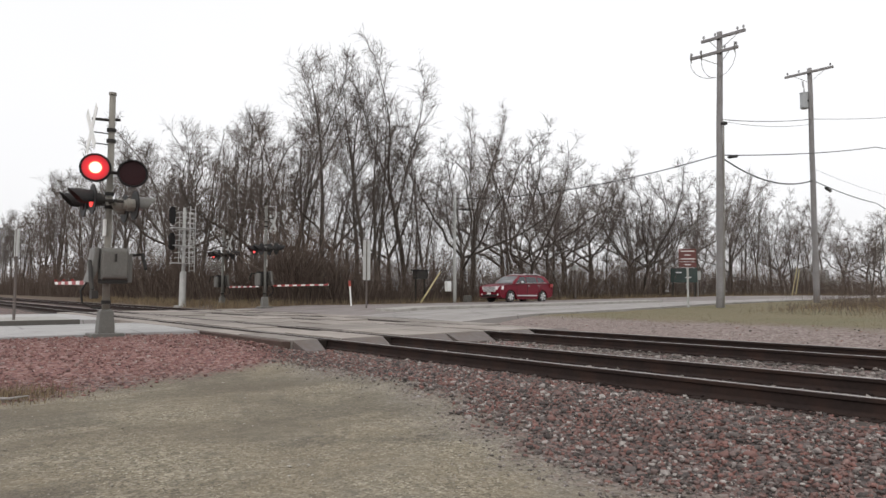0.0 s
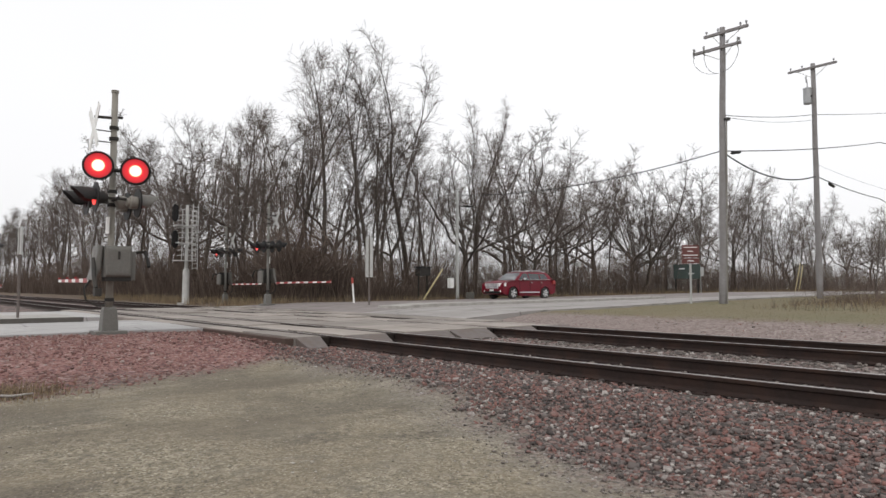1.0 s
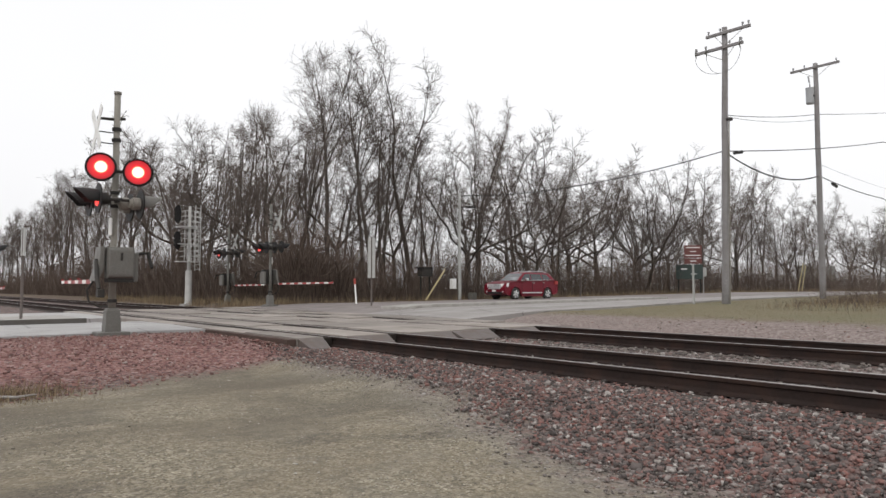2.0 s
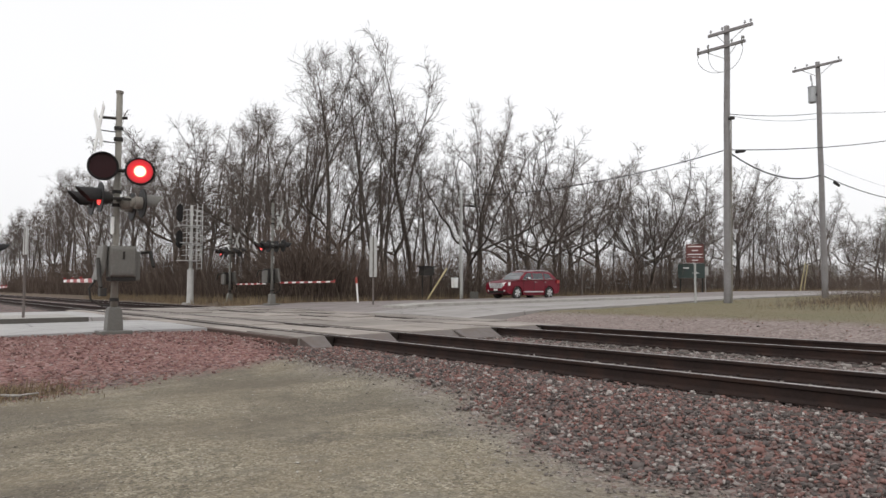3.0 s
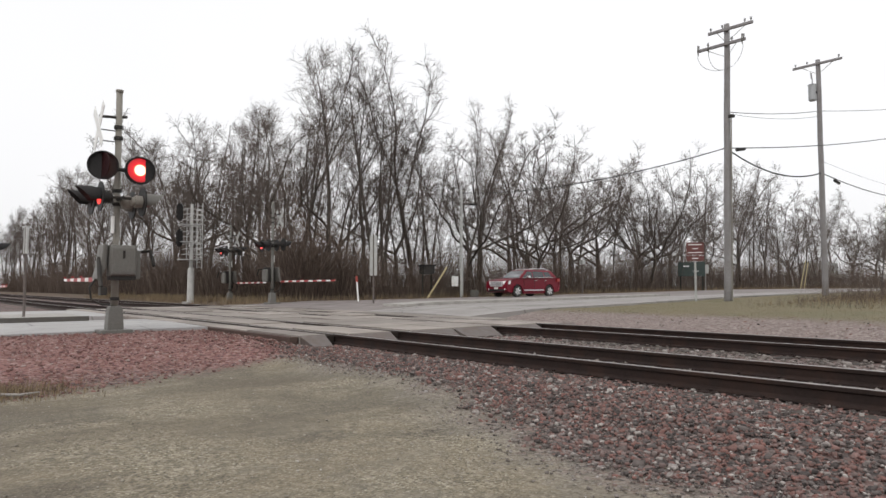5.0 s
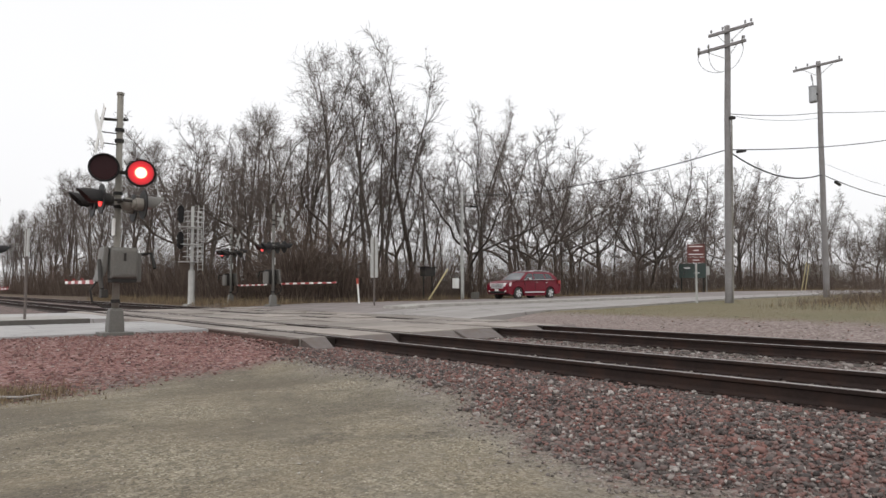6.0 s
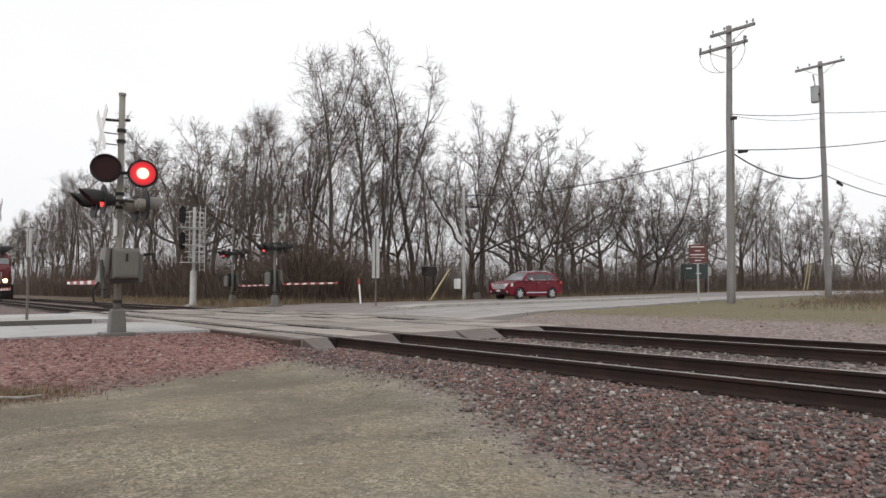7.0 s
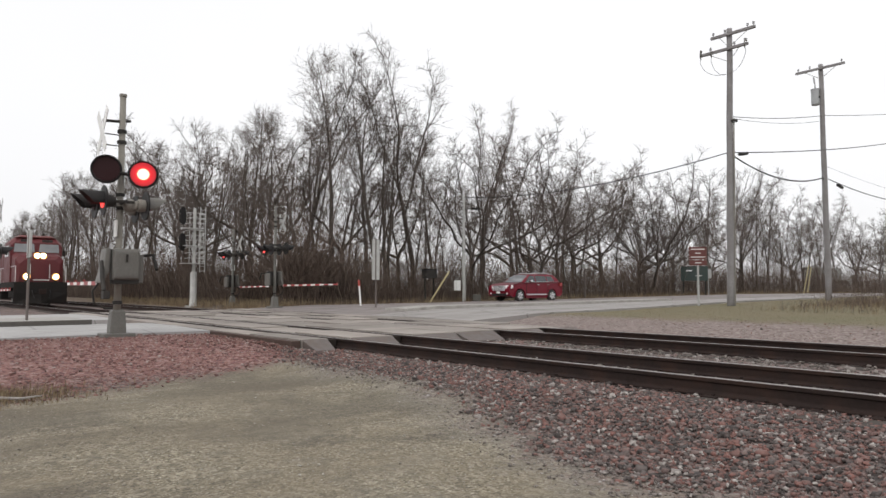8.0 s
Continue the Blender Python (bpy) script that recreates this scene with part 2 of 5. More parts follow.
M_ALU = worn("weathered_aluminium_paint", (0.215, 0.20, 0.172), 0.6, 0.05, fine=40, broad=3, dirt=(0.14, 0.12, 0.10), dirty=0.45)
M_CASE = worn("grey_case_paint", (0.125, 0.12, 0.108), 0.5, 0.1, fine=30, broad=4, dirt=(0.12, 0.10, 0.085), dirty=0.4)
M_BLACK = worn("black_signal_paint", (0.022, 0.021, 0.021), 0.55, fine=30, dirty=0.2, dirt=(0.07, 0.06, 0.055))
M_DARK = worn("dark_equipment", (0.032, 0.03, 0.028), 0.6, fine=30, dirty=0.35)
M_WHITE = worn("white_sheeting", (0.72, 0.72, 0.70), 0.45, fine=30, dirty=0.3, dirt=(0.4, 0.38, 0.34))
M_GALV = worn("pale_galvanised_steel", (0.46, 0.455, 0.44), 0.6, 0.0, fine=25, dirty=0.3)
M_SIGNBACK = worn("bare_sign_aluminium", (0.36, 0.36, 0.345), 0.5, 0.15, fine=25, dirty=0.35)
M_RED = worn("red_sheeting", (0.30, 0.03, 0.03), 0.45, fine=30, dirty=0.25)
M_BROWN = worn("brown_sign_sheeting", (0.105, 0.026, 0.022), 0.5, fine=20, dirty=0.2)
M_GREEN = worn("dark_green_board", (0.018, 0.035, 0.03), 0.5, fine=20, dirty=0.2)
M_ORANGE = worn("faded_red_cap", (0.36, 0.06, 0.045), 0.5)
M_YELLOW = worn("faded_yellow_guard", (0.47, 0.40, 0.22), 0.55, dirty=0.3)
M_POLE = worn("weathered_pole_timber", (0.215, 0.205, 0.205), 0.9, fine=14, broad=1.5, spread=0.35, dirt=(0.12, 0.10, 0.085), dirty=0.5, relief=0.5)
M_WIRE = worn("dark_cable", (0.03, 0.03, 0.032), 0.6)
M_PORCELAIN = worn("grey_insulator", (0.32, 0.32, 0.33), 0.3)
M_TANK = worn("transformer_grey", (0.34, 0.35, 0.36), 0.45, dirty=0.2)
M_LENS = worn("dark_red_lens", (0.022, 0.005, 0.006), 0.5, fine=60, dirty=0.1, dirt=(0.03, 0.01, 0.01))
for m in (M_LENS, M_BLACK, M_DARK):
    m.node_tree.nodes["Principled BSDF"].inputs["Specular IOR Level"].default_value = 0.2
M_CAR = worn("deep_red_car_paint", (0.145, 0.006, 0.017), 0.35, 0.0, fine=400, broad=0.8, spread=0.06, dirty=0.0, relief=0.0)
M_CAR.node_tree.nodes["Principled BSDF"].inputs["Coat Weight"].default_value = 0.12
M_CAR.node_tree.nodes["Principled BSDF"].inputs["Specular IOR Level"].default_value = 0.25
M_SILVER = worn("silver_alloy_and_bright_chrome", (0.62, 0.62, 0.63), 0.3, 0.35, spread=0.06, dirty=0.1, relief=0.0)
M_CHROME = worn("chrome", (0.62, 0.62, 0.62), 0.16, 1.0, spread=0.1, dirty=0.1, relief=0.0)
M_GLASS = glass_material("dark_car_glass", (0.02, 0.022, 0.025))
# Grey base colour paints in part of the sky's reflection on the windscreens.
M_SHIELD = glass_material("sky_pale_windscreen_glass", (0.16, 0.168, 0.175), 0.06)
M_SHIELD.node_tree.nodes["Principled BSDF"].inputs["Coat Weight"].default_value = 1.0
M_TYRE = worn("tyre_rubber", (0.025, 0.024, 0.023), 0.85)
M_LAMPGLASS = glass_material("clear_lamp_glass", (0.55, 0.55, 0.55), 0.1)
M_LOCO = worn("railway_red_paint", (0.095, 0.009, 0.012), 0.55, fine=12, broad=0.9, spread=0.15, dirt=(0.12, 0.05, 0.04), dirty=0.4)
M_LOCO_ROOF = worn("dirty_red_roof", (0.12, 0.025, 0.022), 0.6, dirty=0.5)
M_LOCO_BLACK = worn("sooty_black", (0.018, 0.016, 0.015), 0.8, dirty=0.4, dirt=(0.035, 0.026, 0.02))
M_LOCO_BLACK.node_tree.nodes["Principled BSDF"].inputs["Specular IOR Level"].default_value = 0.15
M_HEAD = glow("headlight_glow", (1.0, 0.80, 0.50), 22)
# Glowing orange ring added to imitate the glare around each train lamp.
M_HALO = glow("train_lamp_halo", (1.0, 0.52, 0.16), 1.5)
M_GLINT = glow("side_lamp_glow", (1.0, 0.06, 0.05), 1.6)


# ---- mesh helpers ----
class Mesh:
    """Collects vertices and faces for one mesh."""

    def __init__(self):
        self.v, self.f = [], []

    def add(self, verts, faces):
        o = len(self.v)
        self.v += [tuple(p) for p in verts]
        self.f += [tuple(i + o for i in q) for q in faces]
        return self

    def box(self, x0, x1, y0, y1, z0, z1, m=None):
        p = [Vector((x, y, z)) for z in (z0, z1) for y in (y0, y1) for x in (x0, x1)]
        if m:
            p = [m @ q for q in p]
        return self.add(p, [(0, 2, 3, 1), (4, 5, 7, 6), (0, 1, 5, 4), (2, 6, 7, 3), (0, 4, 6, 2), (1, 3, 7, 5)])

    def loft(self, rings, caps=True, closed=True):
        n, o = len(rings[0]), len(self.v)
        for r in rings:
            self.v += [tuple(p) for p in r]
        for i in range(len(rings) - 1):
            for j in range(n if closed else n - 1):
                k = (j + 1) % n
                self.f.append((o + i * n + j, o + i * n + k, o + (i + 1) * n + k, o + (i + 1) * n + j))
        if caps:
            self.f.append(tuple(o + j for j in reversed(range(n))))
            self.f.append(tuple(o + (len(rings) - 1) * n + j for j in range(n)))
        return self

    def tube(self, points, radii, n=8, caps=True):
        pts = [Vector(p) for p in points]
        if not isinstance(radii, (list, tuple)):
            radii = [radii] * len(pts)
        rings = []
        for i, p in enumerate(pts):
            w = (pts[min(i + 1, len(pts) - 1)] - pts[max(i - 1, 0)]).normalized()
            a = w.orthogonal().normalized() if i == 0 else (a - w * a.dot(w)).normalized()
            b = w.cross(a)
            rings.append([p + (a * math.cos(2 * math.pi * k / n) + b * math.sin(2 * math.pi * k / n)) * radii[i] for k in range(n)])
        return self.loft(rings, caps)

    def prism(self, outline, y0, y1, m=None):
        """An outline of (x, z) pushed from y0 to y1."""
        r = [[Vector((x, y, z)) for x, z in outline] for y in (y0, y1)]
        if m:
            r = [[m @ p for p in q] for q in r]
        return self.loft(r)


def make(name, mesh, material, bevel=0.0, shade=False):
    me = bpy.data.meshes.new(name)
    me.from_pydata(mesh.v, [], mesh.f)
    bm = bmesh.new()
    bm.from_mesh(me)
    bmesh.ops.recalc_face_normals(bm, faces=bm.faces)
    if bevel:
        sharp = [e for e in bm.edges if len(e.link_faces) == 2 and e.calc_face_angle() > 0.5]
        bmesh.ops.bevel(bm, geom=sharp, offset=bevel, segments=2, affect="EDGES", profile=0.6)
    bm.to_mesh(me)
    bm.free()
    me.materials.append(material)
    if shade:
        me.shade_smooth()
    return me


def part(name, mesh, material, parent, label="", bevel=0.0, shade=False, at=None):
    ob = new(name, make(name, mesh, material, bevel, shade))
    ob.parent = parent
    if at is not None:
        ob.matrix_basis = at
    return tagged(ob, label) if label else ob


def thing(name, m, label, category, group="", kind=""):
    ob = new(name)
    ob.matrix_world = m
    ob.empty_display_size = 0.2
    return tagged(ob, label, category, group, kind)


def solid(name, mesh, material, m, label, category, group="", kind="", bevel=0.0, shade=False):
    ob = new(name, make(name, mesh, material, bevel, shade))
    ob.matrix_world = m
    return tagged(ob, label, category, group, kind)


def raw_mesh(name, verts, faces, material):
    """A large mesh straight from arrays of triangles."""
    me = bpy.data.meshes.new(name)
    me.vertices.add(len(verts))
    me.vertices.foreach_set("co", np.asarray(verts, dtype=np.float32).ravel())
    faces = np.asarray(faces, dtype=np.int32)
    n, k = faces.shape
    me.loops.add(n * k)
    me.loops.foreach_set("vertex_index", faces.ravel())
    me.polygons.add(n)
    me.polygons.foreach_set("loop_start", np.arange(0, n * k, k, dtype=np.int32))
    me.update(calc_edges=True)
    me.materials.append(material)
    return me


# ---- ground, roads and tracks ----
def build_ground():
    ds = [-1500, -600, -250, -100, -50, -30, -20, -14] + [-10 + 0.4 * i for i in range(80)] + [22.5, 24, 26, 28, 31, 35, 40, 46, 54, 64, 80, 110, 160, 300, 700, 1500]
    ss = [-1500, -600, -250, -100, -50, -30, -20, -14] + [-10 + 0.4 * i for i in range(82)] + [23.5, 25, 27, 29, 31, 33, 36, 40, 46, 54, 64, 80, 110, 160, 300, 700, 1500]
    mesh = Mesh()
    for s in ss:
        for d in ds:
            z = ground_height(d, s)
            if (ROAD_A if d < 14 else near_edge(d)) - 0.2 < s < (ROAD_B + 0.2 if d < 13 else 32.1) or (PANEL_START - 0.5 < s < PANEL_END and 5.5 < d < 13.6):
                z -= 0.25
            mesh.v.append((d, s, z))
    n = len(ds)
    mesh.f = [(j * n + i, j * n + i + 1, (j + 1) * n + i + 1, (j + 1) * n + i) for j in range(len(ss) - 1) for i in range(n - 1)]
    solid("ground", mesh, M_GROUND, TR, "gravel, ballast and dry turf ground beside the tracks", "ground", kind="structure", shade=True)


def strip(name, d0, d1, s0, s1, top, material, label, category, thick=0.3, step=1.5, kind="structure", crown=0.0, tapered=False):
    """A slab of road that follows the road's rise along d."""
    n = max(1, int((d1 - d0) / step))
    mesh = Mesh()
    for i in range(n + 1):
        d = d0 + (d1 - d0) * i / n
        a = near_edge(d) if tapered else s0
        za, zm, zb = [road_height(d, q) + top for q in (a, (a + s1) / 2, s1)]
        mesh.v += [(d, a, za - thick), (d, a, za), (d, (a + s1) / 2, zm + crown), (d, s1, zb), (d, s1, zb - thick)]
    for i in range(n):
        for j in range(4):
            a = i * 5 + j
            mesh.f.append((a, a + 5, a + 6, a + 1))
        mesh.f.append((i * 5 + 4, i * 5 + 9, i * 5 + 5, i * 5))
    mesh.f += [(0, 1, 2, 3, 4), tuple(n * 5 + k for k in (4, 3, 2, 1, 0))]
    return solid(name, mesh, material, TR, label, category, kind=kind)


def build_roads():
    strip("road", -60, 5.69, ROAD_A, 20.6, 0.0, M_ROAD, "pale worn concrete approach lane", "road", crown=0.02)
    strip("road", -60, 5.69, 23.4, ROAD_B, 0.0, M_ROAD, "pale worn concrete departing lane", "road", crown=0.02)
    # Thin dark strip carries the shaded kerb face in its colour.
    strip("kerb", -60, 4.25, 20.42, 20.596, 0.125, M_KERB_DARK, "dark kerb edge of the median, shade painted in", "kerb")
    strip("kerb", -60, 4.2, 20.6, 23.4, 0.12, M_KERB, "raised concrete median with worn kerb", "kerb")
    strip("road", 13.62, 420, ROAD_A, 21.4, 0.0, M_ROAD_FAR, "pale concrete lane leading away from crossing", "road", step=3, crown=0.03, tapered=True)
    strip("road", 13.62, 420, 21.404, 32.0, 0.0, M_ASPHALT, "pinkish grey asphalt lane with stopped car", "road", step=3, crown=0.03)
    strip("kerb", 15.6, 34, 21.5, 23.0, 0.11, M_KERB, "low concrete median beyond the tracks", "kerb")
    strip("pavement", 13.7, 24, 32.004, 33.2, -0.01, M_ASPHALT, "gravelly shoulder beside the road", "pavement", step=2)


def rail_outline():
    half = [(0.075, 0.0), (0.075, 0.012), (0.02, 0.03), (0.009, 0.045), (0.009, 0.125), (0.034, 0.14), (0.036, 0.17), (0.028, 0.1775)]
    return half + [(-x, z) for x, z in reversed(half)]


def build_tracks():
    groups = (("near track", RAILS[:2]), ("far track", RAILS[2:]))
    for title, pair in groups:
        mid = (pair[0] + pair[1]) / 2
        track = thing("railway_track", place(mid, 0, -0.18), "rusty steel rails of the %s on timber ties" % title, "railway track", "railway tracks", "structure")
        for dd in pair:
            mesh = Mesh()
            mesh.prism(rail_outline(), -70, 320)
            rail = part("rail", mesh, M_RAIL, track, "rust-brown rail", at=pose(dd - mid, 0, 0))
            head = Mesh().prism([(-0.027, 0.176), (-0.024, 0.1812), (0.024, 0.1812), (0.027, 0.176)], -70, 320)
            part("railhead", head, M_RAIL_TOP, rail, "polished running surface")
        tie = Mesh().box(-1.3, 1.3, -0.115, 0.115, -0.17, -0.004)
        tie_me = make("tie", tie, M_TIE, 0.012)
        plate_me = make("tie_plate", Mesh().box(-0.18, 0.18, -0.09, 0.09, -0.004, 0.008).box(-0.115, -0.08, -0.03, -0.005, 0.008, 0.03).box(0.08, 0.115, 0.005, 0.03, 0.008, 0.03), M_RAIL)
        spots = [-18 + 0.53 * i for i in range(54)] + [33 + 0.53 * i for i in range(50)]
        for s in spots:
            ob = new("tie", tie_me)
            ob.parent, ob.matrix_basis = track, pose(random.uniform(-0.04, 0.04), s + random.uniform(-0.04, 0.04), random.uniform(-0.008, 0.004), 0, 0, random.uniform(-1.2, 1.2))
            if s < PANEL_START:
                for dd in pair:
                    pl = new("tie_plate", plate_me)
                    pl.parent, pl.matrix_basis = ob, pose(dd - mid, 0, 0)


def build_crossing():
    crossing = thing("crossing_surface", TR.copy(), "weathered concrete crossing panels between the rails", "level crossing", kind="structure")
    spans = [(5.88, 6.44), (6.92, 7.93), (8.41, 9.57), (9.575, 10.74), (11.22, 12.24), (12.72, 13.6)]
    for a, b in spans:
        s, k = PANEL_START, 0
        length = (PANEL_END - PANEL_START) / 9
        box = Mesh().box(a + 0.006, b - 0.006, 0.006, length - 0.006, -0.26, 0.0)
        me = make("panel", box, M_PANEL, 0.012)
        for k in range(9):
            ob = new("panel", me)
            ob.parent = crossing
            ob.matrix_basis = pose(0, s + k * length, random.uniform(-0.008, 0.004), random.uniform(-0.12, 0.12), random.uniform(-0.15, 0.15), 0)
        # steel end ramp that slopes down to the ties
        w0, w1 = a + 0.02, b - 0.02
        ramp = Mesh().add([(w0, s - 0.01, -0.005), (w1, s - 0.01, -0.005), (w1 - 0.06, s - 0.42, -0.17), (w0 + 0.06, s - 0.42, -0.17),
                           (w0, s - 0.01, -0.24), (w1, s - 0.01, -0.24), (w1 - 0.06, s - 0.42, -0.24), (w0 + 0.06, s - 0.42, -0.24)],
                          [(0, 1, 2, 3), (4, 7, 6, 5), (0, 4, 5, 1), (1, 5, 6, 2), (2, 6, 7, 3), (3, 7, 4, 0)])
        part("end_ramp", ramp, M_RAMP, crossing, "sloped steel end plate", 0.01)
    for r in RAILS:
        for off in (-0.135, 0.135):
            part("rubber_seal", Mesh().box(r + off - 0.10, r + off + 0.10, PANEL_START + 0.02, PANEL_END, -0.2, -0.016), M_RUBBER, crossing, "dark rubber flangeway seal", 0.01)
    part("edge_timber", Mesh().box(5.70, 5.875, PANEL_START + 0.02, 15.9, -0.3, -0.012), M_EDGE, crossing, "dark timber edging", 0.015)


def stones(name, count, region, size, material, label, lift=0.0, flat=0.75):
    """Loose stones in one mesh; region gives a spot (d, s) or None."""
    rng = np.random.RandomState(count)
    block = np.array([(x, y, z) for z in (-1, 1) for y in (-1, 1) for x in (-1, 1)]) * 0.62
    tri = np.array([(0, 2, 3), (0, 3, 1), (4, 5, 7), (4, 7, 6), (0, 1, 5), (0, 5, 4), (2, 6, 7), (2, 7, 3), (0, 4, 6), (0, 6, 2), (1, 3, 7), (1, 7, 5)])
    spots = []
    while len(spots) < count:
        q = region(rng)
        if q:
            spots.append((q[0], q[1], ground_height(q[0], q[1])))
    spots = np.array(spots)
    n = len(spots)
    v = block[None] * (1 + rng.uniform(-0.45, 0.4, (n, 8, 3)))
    v = v * rng.uniform(0.42, 1.45, (n, 1, 3)) * (size * rng.lognormal(0, 0.3, (n, 1, 1)) / 2)
    ang = rng.uniform(0, 2 * np.pi, (n, 2))
    for axis, a in ((0, ang[:, 0]), (2, ang[:, 1])):
        i, j = [k for k in range(3) if k != axis]
        c, sn = np.cos(a)[:, None], np.sin(a)[:, None]
        vi, vj = v[:, :, i].copy(), v[:, :, j].copy()
        v[:, :, i], v[:, :, j] = c * vi - sn * vj, sn * vi + c * vj
    v[:, :, 2] *= flat
    v += spots[:, None, :]
    v[:, :, 2] += lift + rng.uniform(-0.3, 0.55, (n, 1)) * size
    faces = (tri[None] + (np.arange(n) * 8)[:, None, None]).reshape(-1, 3)
    ob = new(name, raw_mesh(name, v.reshape(-1, 3), faces, material))
    ob.matrix_world = TR
    return tagged(ob, label, "gravel", kind="stuff")


def foot(s):
    return 3.93 + 1.2 * smooth(2.6, 6.8, s) + 0.22 * noise.noise((s * 0.55, 3.1, 0)) + 0.16 * noise.noise((s * 2.1, 7.7, 0))


def near_ballast(rng):
    s, d = rng.uniform(-1.5, 10.9 + rng.normal(0, 0.3)), rng.uniform(3.5, 6.58)
    edge = foot(s) + rng.normal(0, 0.16)
    return (d, s) if d > edge else None


def red_mound(rng):
    s, d = rng.uniform(8.2, 15.45), rng.uniform(-3.5, 6.5)
    edge = 8.95 + 0.36 * (d - 1.8) + 0.3 * noise.noise((d * 0.8, 1.3, 0)) + rng.normal(0, 0.12)
    return (d, s) if s > edge and not (5.66 < d and s > 10.9) else None


def between_rails(rng):
    s, d = rng.uniform(-4, 11.2), rng.uniform(6.75, 13.5)
    if min(abs(d - r) for r in RAILS) < 0.09:
        return None
    return d, s


def far_shoulder(rng):
    return rng.uniform(12.6, 17.3), rng.uniform(-6, 14.5)


def ballast_fringe(rng):
    s = rng.uniform(-2.5, 9.6)
    return foot(s) + rng.normal(0.0, 0.3), s


def lot_scatter(rng):
    s, d = rng.uniform(0.8, 9.3), rng.uniform(-4, 4.4)
    return d, s


def build_stones():
    stones("ballast", 30000, near_ballast, 0.036, M_STONE, "loose grey and pink ballast stones along the track")
    stones("fringe_gravel", 7000, ballast_fringe, 0.020, M_GREY_STONE, "fine grey gravel at the foot of the ballast", flat=0.6)
    stones("red_ballast", 15000, red_mound, 0.042, M_RED_STONE, "dull red ballast stones banked against the road", lift=-0.012)
    stones("track_ballast", 9500, between_rails, 0.05, M_GREY_STONE, "pale grey ballast between the rails", lift=0.0)
    stones("shoulder_gravel", 2200, far_shoulder, 0.035, M_STONE, "sparse pinkish gravel beyond the tracks", lift=-0.01)
    stones("lot_gravel", 9000, lot_scatter, 0.014, M_PEBBLE, "small pebbles pressed into the gravel lot", lift=0.0, flat=0.35)


# ---- plants ----
def tubes_mesh(name, lines, material):
    """Many tapering twigs: each line is (points, radii, sides); alike ones are worked out together."""
    groups = {}
    for pts, radii, n in lines:
        groups.setdefault((len(pts), n), []).append((pts, radii))
    vs, fs, o = [], [], 0
    for (k, n), rows in groups.items():
        p = np.array([q[0] for q in rows], dtype=float)
        rad = np.array([q[1] for q in rows], dtype=float)
        v, f = tube_batch(p, rad, n)
        vs.append(v)
        fs.append(f + o)
        o += len(v)
    me = raw_mesh(name, np.concatenate(vs), np.concatenate(fs), material)
    me.shade_smooth()
    return me


def tube_batch(p, rad, n):
    m, k = p.shape[:2]
    w = np.gradient(p, axis=1)
    w /= np.linalg.norm(w, axis=2, keepdims=True) + 1e-9
    ref = np.where(np.abs(w[:, :1, 2:3]) < 0.8, np.array((0.0, 0.0, 1.0)), np.array((1.0, 0.0, 0.0)))
    a = np.cross(w, np.broadcast_to(ref, w.shape))
    a /= np.linalg.norm(a, axis=2, keepdims=True) + 1e-9
    b = np.cross(w, a)
    t = np.arange(n) * 2 * np.pi / n
    ring = p[:, :, None] + (a[:, :, None] * np.cos(t)[None, None, :, None] + b[:, :, None] * np.sin(t)[None, None, :, None]) * rad[:, :, None, None]
    i, j = np.meshgrid(np.arange(k - 1), np.arange(n), indexing="ij")
    i, j = i.ravel(), j.ravel()
    j2 = (j + 1) % n
    quad = np.stack([i * n + j, i * n + j2, (i + 1) * n + j2, (i + 1) * n + j], 1)
    return ring.reshape(-1, 3), (quad[None] + (np.arange(m) * k * n)[:, None, None]).reshape(-1, 4)


def unit(v):
    return v / (np.linalg.norm(v) + 1e-9)


def grow(rng, start, way, length, r0, r1, count, bend, rise):
    pts, w = [np.array(start)], unit(np.array(way, dtype=float))
    for _ in range(count):
        w = unit(w + rng.normal(0, bend, 3) + np.array((0, 0, rise)))
        pts.append(pts[-1] + w * length / count)
    return np.array(pts), np.linspace(r0, r1, count + 1)


def aside(rng, w, spread):
    side = np.cross(w, rng.normal(0, 1, 3))
    return unit(unit(w) * math.cos(spread) + unit(side) * math.sin(spread))


def along(p, f):
    """The point and the way at a share f of a line's length."""
    x = f * (len(p) - 1)
    j = min(len(p) - 2, int(x))
    return p[j] + (p[j + 1] - p[j]) * (x - j), p[j + 1] - p[j], j


